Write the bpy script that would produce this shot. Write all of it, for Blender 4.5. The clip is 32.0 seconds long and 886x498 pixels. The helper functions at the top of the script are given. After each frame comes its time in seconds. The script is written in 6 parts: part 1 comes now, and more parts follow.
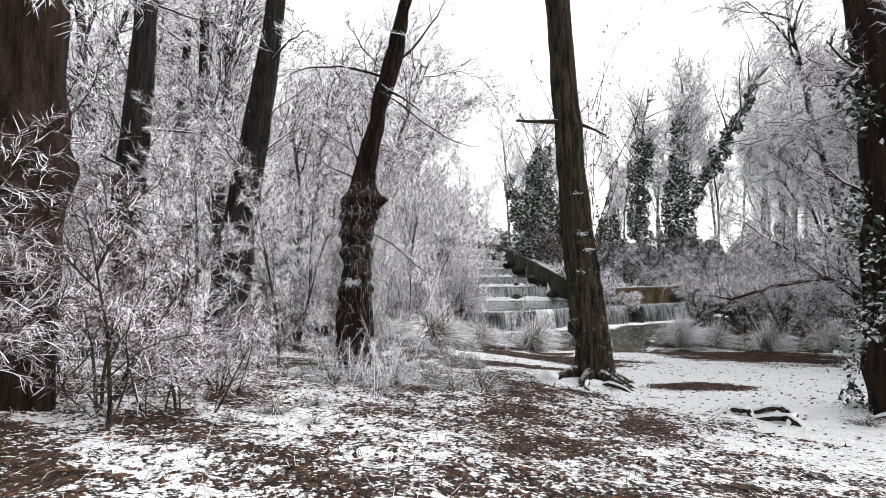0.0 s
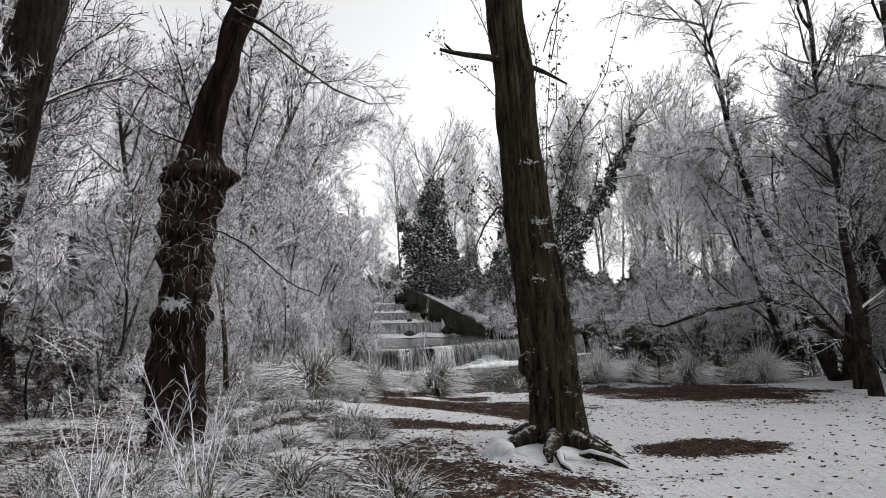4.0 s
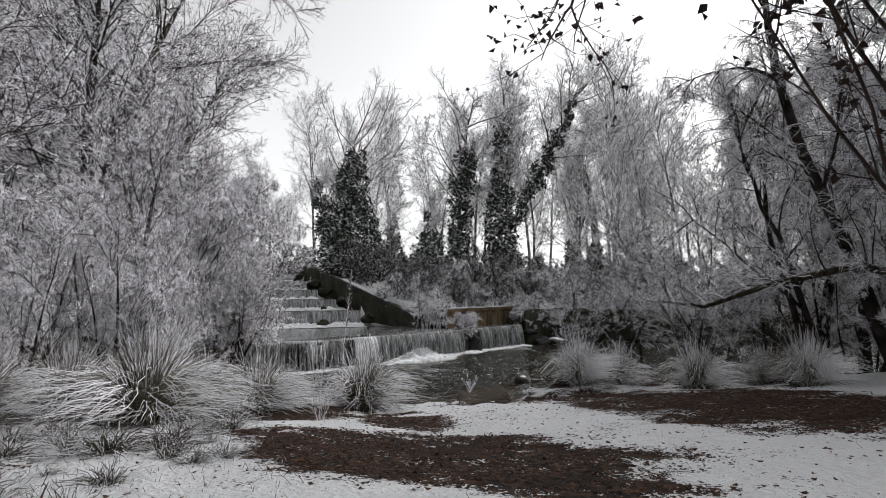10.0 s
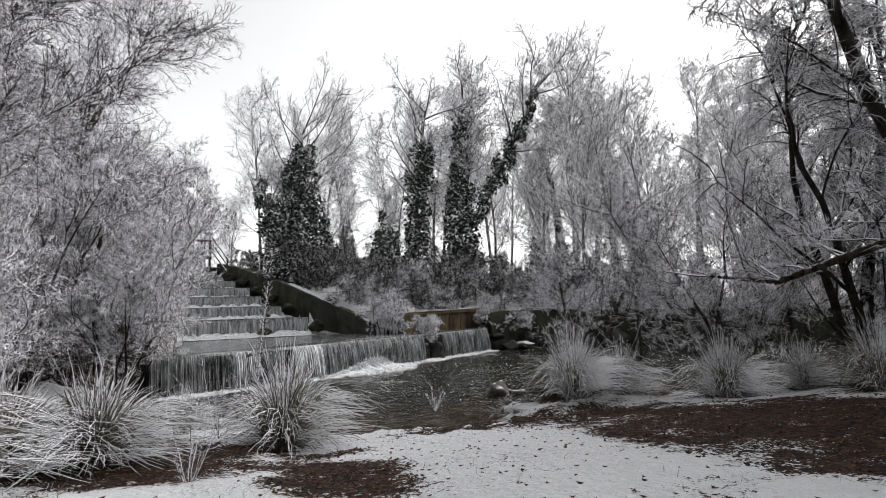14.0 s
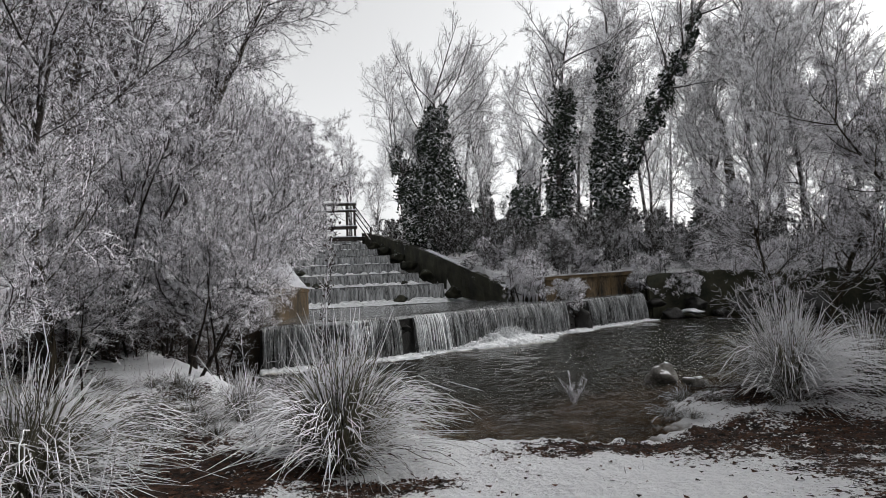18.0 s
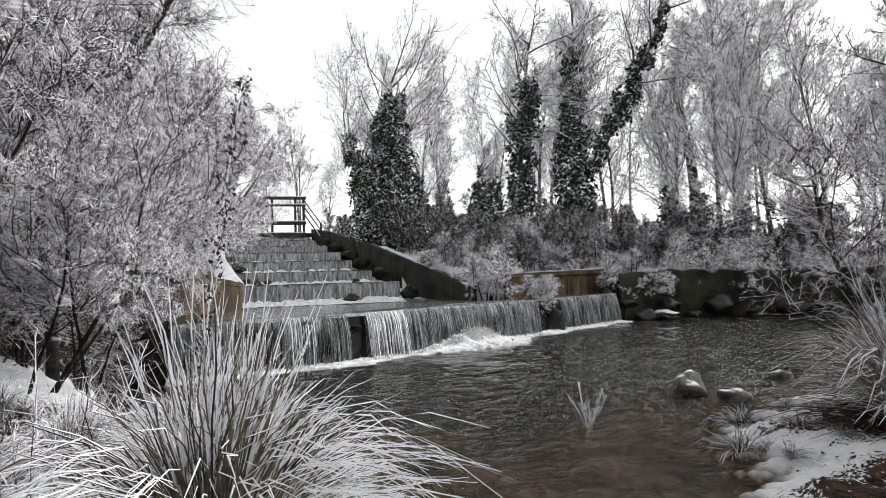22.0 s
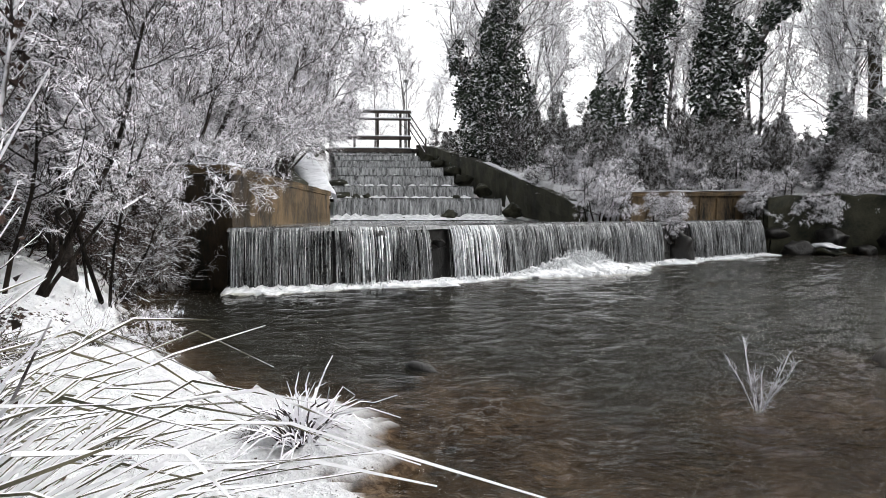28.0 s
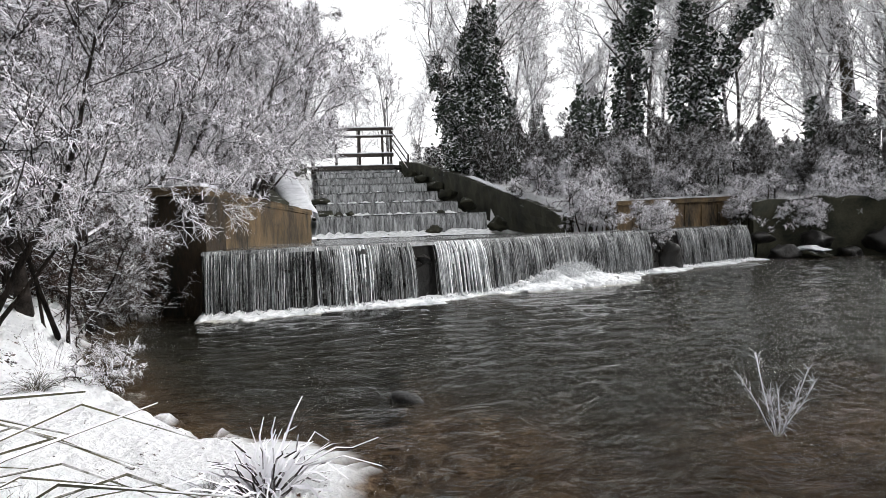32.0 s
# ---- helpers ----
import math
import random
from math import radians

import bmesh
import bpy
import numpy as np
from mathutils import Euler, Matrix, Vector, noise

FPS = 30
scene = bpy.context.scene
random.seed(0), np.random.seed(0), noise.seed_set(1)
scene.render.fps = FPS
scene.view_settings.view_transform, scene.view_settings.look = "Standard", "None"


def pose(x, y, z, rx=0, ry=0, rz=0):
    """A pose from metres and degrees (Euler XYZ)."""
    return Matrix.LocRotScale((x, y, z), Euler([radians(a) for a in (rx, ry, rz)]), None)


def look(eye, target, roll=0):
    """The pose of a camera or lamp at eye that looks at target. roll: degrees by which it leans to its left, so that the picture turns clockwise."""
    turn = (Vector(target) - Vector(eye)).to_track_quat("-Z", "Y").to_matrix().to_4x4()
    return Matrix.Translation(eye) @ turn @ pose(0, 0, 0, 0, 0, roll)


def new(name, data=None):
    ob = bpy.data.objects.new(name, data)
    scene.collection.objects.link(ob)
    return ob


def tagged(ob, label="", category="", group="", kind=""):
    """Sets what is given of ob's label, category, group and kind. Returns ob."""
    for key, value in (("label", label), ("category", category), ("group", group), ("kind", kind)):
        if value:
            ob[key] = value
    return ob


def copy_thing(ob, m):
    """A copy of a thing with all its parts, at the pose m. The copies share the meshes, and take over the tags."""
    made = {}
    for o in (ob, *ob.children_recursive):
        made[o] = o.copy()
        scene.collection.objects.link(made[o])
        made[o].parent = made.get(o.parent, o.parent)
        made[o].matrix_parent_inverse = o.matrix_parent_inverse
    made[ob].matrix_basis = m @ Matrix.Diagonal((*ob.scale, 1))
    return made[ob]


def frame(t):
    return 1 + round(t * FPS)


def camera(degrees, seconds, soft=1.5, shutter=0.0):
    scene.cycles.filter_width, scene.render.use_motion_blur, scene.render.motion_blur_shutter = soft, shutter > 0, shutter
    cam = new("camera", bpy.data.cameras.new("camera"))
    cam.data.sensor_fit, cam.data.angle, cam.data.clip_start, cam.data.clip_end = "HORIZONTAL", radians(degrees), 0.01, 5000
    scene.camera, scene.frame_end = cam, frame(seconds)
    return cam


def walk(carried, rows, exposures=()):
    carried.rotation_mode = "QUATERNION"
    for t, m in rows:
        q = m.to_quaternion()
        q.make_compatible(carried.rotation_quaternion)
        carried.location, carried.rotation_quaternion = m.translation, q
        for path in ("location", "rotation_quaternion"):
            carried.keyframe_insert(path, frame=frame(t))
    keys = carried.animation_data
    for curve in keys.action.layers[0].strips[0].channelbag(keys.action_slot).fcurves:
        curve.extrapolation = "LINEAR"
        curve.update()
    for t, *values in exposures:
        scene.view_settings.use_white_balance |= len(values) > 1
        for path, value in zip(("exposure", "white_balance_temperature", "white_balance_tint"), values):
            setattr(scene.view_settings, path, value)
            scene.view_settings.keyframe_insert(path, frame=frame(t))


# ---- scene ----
cam = camera(79.3, 32.0, 0.9)
METRES, EYE, TILT, LEAN, TURN = 25.0, 3.45, 3.4, 0.2, 0.0
ROWS = [
    (0.0, 0.0, 0.0, 0.0, 0.0, 0.0, -0.0),
    (0.5, -0.0017, 0.0186, -0.0028, -2.53, 0.28, 0.19),
    (1.0, -0.006, 0.0357, -0.0063, -4.09, 0.86, 0.46),
    (1.5, -0.0064, 0.0548, -0.0103, -5.82, 1.39, 0.66),
    (2.0, -0.007, 0.0753, -0.0126, -7.67, 1.59, 0.64),
    (2.5, -0.0065, 0.0967, -0.0145, -9.04, 2.22, 0.65),
    (3.0, -0.0013, 0.1196, -0.0177, -10.52, 3.1, 0.41),
    (3.5, 0.0002, 0.1418, -0.0206, -11.91, 4.02, 0.24),
    (5.5, 0.0206, 0.2166, -0.0263, -10.42, 4.25, 0.66),
    (6.0, 0.0231, 0.2397, -0.0286, -8.81, 4.49, 0.58),
    (6.5, 0.0244, 0.2624, -0.0309, -8.77, 4.63, 0.57),
    (7.0, 0.0275, 0.2884, -0.0343, -9.6, 4.47, 0.6),
    (7.5, 0.0254, 0.313, -0.0367, -10.68, 4.64, 0.48),
    (8.0, 0.0281, 0.3345, -0.0393, -12.05, 5.05, 0.18),
    (8.5, 0.0321, 0.3561, -0.0426, -14.29, 4.76, 0.22),
    (9.0, 0.0333, 0.3776, -0.046, -16.38, 3.68, 0.3),
    (9.5, 0.0378, 0.3951, -0.05, -18.56, 3.12, 0.06),
    (10.0, 0.0402, 0.4145, -0.0507, -20.82, 3.26, -0.57),
    (10.5, 0.0422, 0.4336, -0.0536, -22.31, 3.38, -0.77),
    (11.0, 0.0505, 0.454, -0.0592, -23.04, 3.43, -0.51),
    (11.5, 0.0558, 0.4754, -0.0624, -23.53, 3.47, -0.22),
    (12.0, 0.0608, 0.496, -0.0652, -24.25, 3.5, -0.18),
    (12.5, 0.0709, 0.517, -0.0682, -25.01, 3.59, 0.07),
    (13.0, 0.0769, 0.5358, -0.0709, -25.6, 3.94, 0.34),
    (13.5, 0.0866, 0.5509, -0.0729, -25.94, 4.18, 0.51),
    (15.5, 0.1305, 0.5971, -0.075, -20.9, 3.67, 0.51),
    (16.0, 0.138, 0.6124, -0.0762, -19.86, 3.42, 0.47),
    (16.5, 0.1487, 0.6294, -0.0788, -18.19, 2.59, 0.81),
    (17.0, 0.1545, 0.6489, -0.0821, -15.7, 1.58, 1.77),
    (17.5, 0.1606, 0.6685, -0.0839, -12.53, 1.54, 1.72),
    (18.0, 0.1681, 0.6872, -0.0851, -9.65, 0.99, 1.99),
    (18.5, 0.1684, 0.7042, -0.0874, -9.16, 0.35, 1.83),
    (19.0, 0.172, 0.7208, -0.0899, -8.88, -0.26, 1.65),
    (19.5, 0.175, 0.7358, -0.0916, -8.86, -0.68, 1.54),
    (20.0, 0.1717, 0.7499, -0.094, -9.6, -0.68, 1.53),
    (20.5, 0.1712, 0.7626, -0.0962, -10.43, -0.08, 1.37),
    (21.0, 0.1742, 0.7785, -0.0989, -11.85, 0.78, 1.26),
    (21.5, 0.1747, 0.7967, -0.1034, -13.08, 1.26, 1.2),
    (22.0, 0.1815, 0.8126, -0.1062, -14.66, 1.27, 1.13),
    (22.5, 0.1884, 0.8291, -0.1082, -15.88, 1.15, 1.03),
    (23.0, 0.1946, 0.8448, -0.111, -16.22, 0.9, 0.81),
    (23.5, 0.2038, 0.8563, -0.1129, -16.98, 0.62, 0.6),
    (24.0, 0.208, 0.8677, -0.1147, -17.12, 0.17, 0.6),
    (24.5, 0.21, 0.8767, -0.1156, -15.86, -1.08, 0.31),
    (25.0, 0.2154, 0.8842, -0.1183, -14.16, -2.94, 0.04),
    (25.5, 0.2202, 0.8918, -0.1203, -13.09, -4.84, -0.42),
    (27.5, 0.2173, 0.9079, -0.1242, -4.68, -7.2, -0.94),
    (28.0, 0.2184, 0.9168, -0.1256, -2.92, -6.85, -0.48),
    (28.5, 0.2222, 0.9244, -0.1269, -0.83, -6.51, 0.15),
    (29.0, 0.2229, 0.9276, -0.126, -0.88, -6.26, 0.25),
    (29.5, 0.2216, 0.9307, -0.1261, -2.16, -6.09, 0.24),
    (30.0, 0.2208, 0.9318, -0.1268, -3.03, -5.89, 0.47),
    (30.5, 0.22, 0.9321, -0.1264, -3.67, -5.79, 0.67),
    (31.0, 0.2201, 0.9329, -0.1261, -3.93, -5.6, 0.88),
    (31.5, 0.2205, 0.9341, -0.1263, -4.2, -5.44, 1.13),
    (32.0, 0.2208, 0.9343, -0.1263, -4.59, -5.24, 1.38),
]
EXPOSURES = [(0.0, 1.45), (1.0, 1.0), (2.0, 1.06), (3.0, 0.66), (6.0, 1.02), (7.0, 0.76), (8.0, 0.96), (9.0, 0.68), (10.0, 0.58), (11.0, 0.72), (13.0, 0.74), (16.0, 0.76), (17.0, 0.78), (18.0, 0.48), (19.0, 0.58), (20.0, 0.76), (22.0, 1.04), (23.0, 1.0), (25.0, 1.08), (28.0, 1.28), (30.0, 1.2), (32.0, 1.22)]
walk(cam, [(t, pose(0, 0, EYE, TILT, LEAN, TURN) @ pose(METRES * x, METRES * y, METRES * z, 90 + pitch, roll, yaw)) for t, x, y, z, yaw, pitch, roll in ROWS],
     EXPOSURES)

# ---- world and light: an overcast winter sky ----
world = bpy.data.worlds.new("world")
scene.world = world
world.use_nodes = True
wn, wl = world.node_tree.nodes, world.node_tree.links
wn.clear()
sky = wn.new("ShaderNodeTexSky")
sky.sky_type, sky.sun_disc = "NISHITA", False
sky.sun_elevation, sky.sun_rotation = radians(36), radians(88)
sky.air_density, sky.dust_density, sky.ozone_density = 1.0, 3.0, 1.0
grey = wn.new("ShaderNodeHueSaturation")
grey.inputs["Saturation"].default_value = 0.05
back = wn.new("ShaderNodeBackground")
back.inputs["Strength"].default_value = 0.175
wout = wn.new("ShaderNodeOutputWorld")
wl.new(sky.outputs[0], grey.inputs["Color"])
wl.new(grey.outputs[0], back.inputs["Color"])
wl.new(back.outputs[0], wout.inputs["Surface"])
sun = new("sun", bpy.data.lights.new("sun", "SUN"))
sun.data.energy, sun.data.angle, sun.data.color = 0.5, radians(60), (1.0, 0.98, 0.96)
sun.matrix_world = look((0, 0, 60), (-66, -10, 8))


# ---- materials ----
def node(tree, kind, **inputs):
    n = tree.nodes.new("ShaderNode" + kind)
    for key, value in inputs.items():
        n.inputs[key.replace("_", " ")].default_value = value
    return n


def rgb(c):
    return (*c, 1.0)


def surface(name, dark, light, rough=0.85, scale=3.0, fine=40.0, stretch=(1, 1, 1), bump=0.4, depth=0.02, frost=0.0, frost_scale=6.0,
            frost_up=0.5, metal=0.0, space="Object", vary=0.0, snow=(0.80, 0.81, 0.84), spec=0.3):
    """A rough natural surface: two colours mixed at two scales, with relief and, where wanted, hoar frost on what faces up."""
    m = bpy.data.materials.new(name)
    m.use_nodes = True
    t = m.node_tree
    p = t.nodes["Principled BSDF"]
    p.inputs["Metallic"].default_value = metal
    p.inputs["Specular IOR Level"].default_value = spec
    co = node(t, "TexCoord")
    mp = node(t, "Mapping", Scale=stretch)
    t.links.new(co.outputs[space], mp.inputs["Vector"])
    big = node(t, "TexNoise", Scale=scale, Detail=5.0, Roughness=0.6)
    small = node(t, "TexNoise", Scale=fine, Detail=4.0, Roughness=0.65)
    for n in (big, small):
        t.links.new(mp.outputs[0], n.inputs["Vector"])
    both = node(t, "Math")
    both.operation = "ADD"
    half = node(t, "Math")
    half.operation, half.inputs[1].default_value = "MULTIPLY", 0.55
    t.links.new(small.outputs[0], half.inputs[0])
    t.links.new(big.outputs[0], both.inputs[0])
    t.links.new(half.outputs[0], both.inputs[1])
    ramp = node(t, "MapRange", From_Min=0.60, From_Max=0.95)
    t.links.new(both.outputs[0], ramp.inputs["Value"])
    mix = node(t, "Mix")
    mix.data_type = "RGBA"
    mix.inputs[6].default_value, mix.inputs[7].default_value = rgb(dark), rgb(light)
    t.links.new(ramp.outputs[0], mix.inputs[0])
    colour = mix.outputs[2]
    if vary:
        info = node(t, "ObjectInfo")
        geo = node(t, "NewGeometry")
        sums = node(t, "Math")
        sums.operation = "ADD"
        t.links.new(info.outputs["Random"], sums.inputs[0])
        t.links.new(geo.outputs["Random Per Island"], sums.inputs[1])
        val = node(t, "MapRange", From_Min=0.0, From_Max=2.0, To_Min=1.0 - vary, To_Max=1.0 + vary)
        t.links.new(sums.outputs[0], val.inputs["Value"])
        hs = node(t, "HueSaturation")
        t.links.new(val.outputs[0], hs.inputs["Value"])
        t.links.new(colour, hs.inputs["Color"])
        colour = hs.outputs[0]
    if frost:
        geo2 = node(t, "NewGeometry")
        sep = node(t, "SeparateXYZ")
        t.links.new(geo2.outputs["Normal"], sep.inputs[0])
        fn = node(t, "TexNoise", Scale=frost_scale, Detail=5.0, Roughness=0.65)
        t.links.new(co.outputs[space], fn.inputs["Vector"])
        up = node(t, "Math")
        up.operation, up.inputs[1].default_value = "MULTIPLY", frost_up
        t.links.new(sep.outputs[2], up.inputs[0])
        add = node(t, "Math")
        add.operation = "ADD"
        t.links.new(up.outputs[0], add.inputs[0])
        t.links.new(fn.outputs[0], add.inputs[1])
        lim = node(t, "MapRange", From_Min=0.98 - frost, From_Max=1.16 - frost)
        t.links.new(add.outputs[0], lim.inputs["Value"])
        fm = node(t, "Mix")
        fm.data_type = "RGBA"
        fm.inputs[7].default_value = rgb(snow)
        t.links.new(lim.outputs[0], fm.inputs[0])
        t.links.new(colour, fm.inputs[6])
        colour = fm.outputs[2]
    t.links.new(colour, p.inputs["Base Color"])
    rr = node(t, "MapRange", From_Min=0.3, From_Max=0.8, To_Min=max(rough - 0.12, 0.02), To_Max=min(rough + 0.1, 1.0))
    t.links.new(small.outputs[0], rr.inputs["Value"])
    t.links.new(rr.outputs[0], p.inputs["Roughness"])
    if bump:
        b = node(t, "Bump", Strength=bump, Distance=depth)
        t.links.new(both.outputs[0], b.inputs["Height"])
        t.links.new(b.outputs[0], p.inputs["Normal"])
    return m


BARK = surface("bark_ridged", (0.005, 0.004, 0.003), (0.078, 0.063, 0.042), 0.95, 2.2, 13, (6, 6, 0.8), 1.0, 0.10, 0.26, 16.0, 0.3, spec=0.1)
BARK_RED = surface("bark_reddish", (0.003, 0.0025, 0.002), (0.038, 0.022, 0.015), 0.95, 2.2, 13, (6, 6, 0.7), 1.0, 0.10, 0.10, 9.0, 0.3, spec=0.1)
BARK_DARK = surface("bark_dark", (0.003, 0.0025, 0.002), (0.030, 0.023, 0.018), 0.95, 2.2, 13, (6, 6, 0.8), 1.0, 0.10, 0.30, 12.0, 0.3, spec=0.1)
# Far wood is lightened to stand in for mist over the distance.
BARK_FAR_HAZED = surface("bark_far_hazed", (0.03, 0.027, 0.025), (0.10, 0.09, 0.084), 0.95, 2.0, 12, (3, 3, 0.7), 0.6, 0.03, 0.50, 3.0, 0.3, spec=0.1, snow=(0.60, 0.60, 0.62))
LIMB = surface("frosted_limb", (0.006, 0.005, 0.004), (0.040, 0.033, 0.029), 0.95, 4.0, 20, (1, 1, 1), 0.4, 0.02, 0.24, 5.0, 0.8, spec=0.1, snow=(0.72, 0.72, 0.75))
TWIG = surface("frosted_twig", (0.014, 0.011, 0.010), (0.060, 0.050, 0.048), 0.95, 6.0, 30, (1, 1, 1), 0.0, 0.01, 0.64, 2.6, 0.62, snow=(0.86, 0.85, 0.89), spec=0.1)
TWIG_HANG = surface("frosted_hanging_twig", (0.030, 0.026, 0.025), (0.10, 0.09, 0.086), 0.95, 6.0, 30, (1, 1, 1), 0.0, 0.01, 0.62, 1.6, 0.30, snow=(0.70, 0.70, 0.73), spec=0.1)
THORN = surface("thorny_twig", (0.030, 0.020, 0.019), (0.10, 0.070, 0.066), 0.95, 6.0, 30, (1, 1, 1), 0.0, 0.01, 0.46, 3.0, 0.6, snow=(0.78, 0.75, 0.79), spec=0.1)
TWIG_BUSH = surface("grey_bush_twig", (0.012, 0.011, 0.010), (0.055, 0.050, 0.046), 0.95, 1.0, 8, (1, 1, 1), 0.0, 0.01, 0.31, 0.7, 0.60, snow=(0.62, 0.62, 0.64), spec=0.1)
# Besides the frost, the wood itself is paled: distant mist put into the colour.
TWIG_FAR_HAZED = surface("frosted_twig_far_hazed", (0.13, 0.122, 0.122), (0.27, 0.26, 0.26), 0.95, 1.0, 8, (1, 1, 1), 0.0, 0.01, 0.70, 0.5, 0.35, snow=(0.85, 0.85, 0.87), spec=0.1)
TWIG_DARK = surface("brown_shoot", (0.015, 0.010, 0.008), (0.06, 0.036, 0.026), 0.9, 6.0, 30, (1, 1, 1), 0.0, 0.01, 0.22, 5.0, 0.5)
IVY = surface("ivy_leaf", (0.008, 0.013, 0.009), (0.050, 0.064, 0.045), 0.6, 0.9, 6, (1, 1, 1), 0.0, 0.01, 0.43, 1.6, 0.45, vary=0.4, snow=(0.58, 0.59, 0.61), spec=0.2)
DRY_LEAF = surface("withered_leaf", (0.008, 0.005, 0.004), (0.045, 0.022, 0.015), 0.8, 4.0, 30, (1, 1, 1), 0.0, 0.01, 0.12, 8.0, 0.4, vary=0.4)
REED = surface("frosted_sedge", (0.040, 0.040, 0.024), (0.16, 0.145, 0.095), 0.9, 2.0, 14, (1, 1, 1), 0.0, 0.01, 0.65, 9.0, 0.70, vary=0.6, snow=(0.84, 0.84, 0.86))
GRASS = surface("frosted_grass", (0.025, 0.022, 0.014), (0.11, 0.092, 0.062), 0.9, 2.0, 14, (1, 1, 1), 0.0, 0.01, 0.44, 2.0, 0.5, vary=0.3, snow=(0.55, 0.56, 0.58))
LITTER = surface("fallen_leaf", (0.005, 0.003, 0.0025), (0.095, 0.042, 0.022), 0.85, 5.0, 20, (1, 1, 1), 0.2, 0.01, 0.08, 5.0, 0.1, vary=0.75)
CONCRETE = surface("stained_concrete", (0.008, 0.007, 0.005), (0.125, 0.085, 0.044), 0.9, 1.0, 9, (1.5, 1.5, 0.45), 0.8, 0.04, 0.10, 3.0, 0.22, snow=(0.10, 0.09, 0.07))
# Wet concrete with the shade on the pier's front put into its colour.
CONCRETE_WET_SHADED = surface("wet_mossy_shaded_concrete", (0.003, 0.003, 0.002), (0.040, 0.026, 0.013), 0.7, 1.2, 9, (1.6, 1.6, 0.5), 0.9, 0.05, spec=0.3)
MOSSY = surface("mossy_wall", (0.006, 0.007, 0.004), (0.040, 0.039, 0.024), 0.95, 0.7, 10, (1, 1, 1), 0.8, 0.04, 0.14, 2.0, 0.3)
WETSTONE = surface("wet_dark_stone", (0.003, 0.003, 0.003), (0.020, 0.018, 0.016), 0.5, 1.5, 10, (1, 1, 0.5), 0.9, 0.06, spec=0.4)
STONE = surface("river_stone", (0.035, 0.033, 0.030), (0.16, 0.15, 0.135), 0.8, 3.0, 30, (1, 1, 1), 0.7, 0.03, 0.06, 5.0, 0.5)
BEDSTONE = surface("bed_stone", (0.012, 0.009, 0.006), (0.075, 0.055, 0.036), 0.8, 3.0, 30, (1, 1, 1), 0.7, 0.03)
SNOW = surface("snow_cap", (0.46, 0.47, 0.50), (0.70, 0.71, 0.74), 0.85, 2.0, 25, (1, 1, 1), 0.8, 0.04)
FOAM = surface("white_water", (0.32, 0.335, 0.35), (0.86, 0.87, 0.88), 0.5, 2.5, 14, (1, 1, 1), 0.8, 0.06)
STRAND = surface("falling_water", (0.010, 0.011, 0.011), (0.40, 0.41, 0.415), 0.3, 1.6, 18, (3, 3, 0.5), 0.5, 0.03, vary=0.9, spec=0.4)
SHEET = surface("water_sheet", (0.003, 0.003, 0.003), (0.16, 0.165, 0.17), 0.35, 2.6, 9, (3.2, 3.2, 0.10), 0.8, 0.05, spec=0.3)
PALE_SHEET = surface("pale_water_sheet", (0.03, 0.031, 0.032), (0.40, 0.41, 0.415), 0.35, 2.0, 9, (2.4, 2.4, 0.15), 0.8, 0.05, spec=0.3)
THIN = surface("thin_water", (0.02, 0.02, 0.02), (0.26, 0.265, 0.27), 0.15, 1.2, 7, (1.2, 0.6, 1), 0.6, 0.05, spec=0.5)
TREAD = surface("broken_water", (0.06, 0.062, 0.064), (0.62, 0.63, 0.64), 0.25, 0.8, 6, (0.7, 2.0, 1), 0.7, 0.06, spec=0.5)
TIMBER = surface("weathered_timber", (0.012, 0.010, 0.009), (0.06, 0.05, 0.043), 0.9, 2.0, 20, (1, 1, 1), 0.4, 0.02, 0.20, 3.0, 0.6)
STEEL = surface("dull_steel", (0.06, 0.06, 0.06), (0.14, 0.14, 0.14), 0.5, 3.0, 30, metal=0.7)


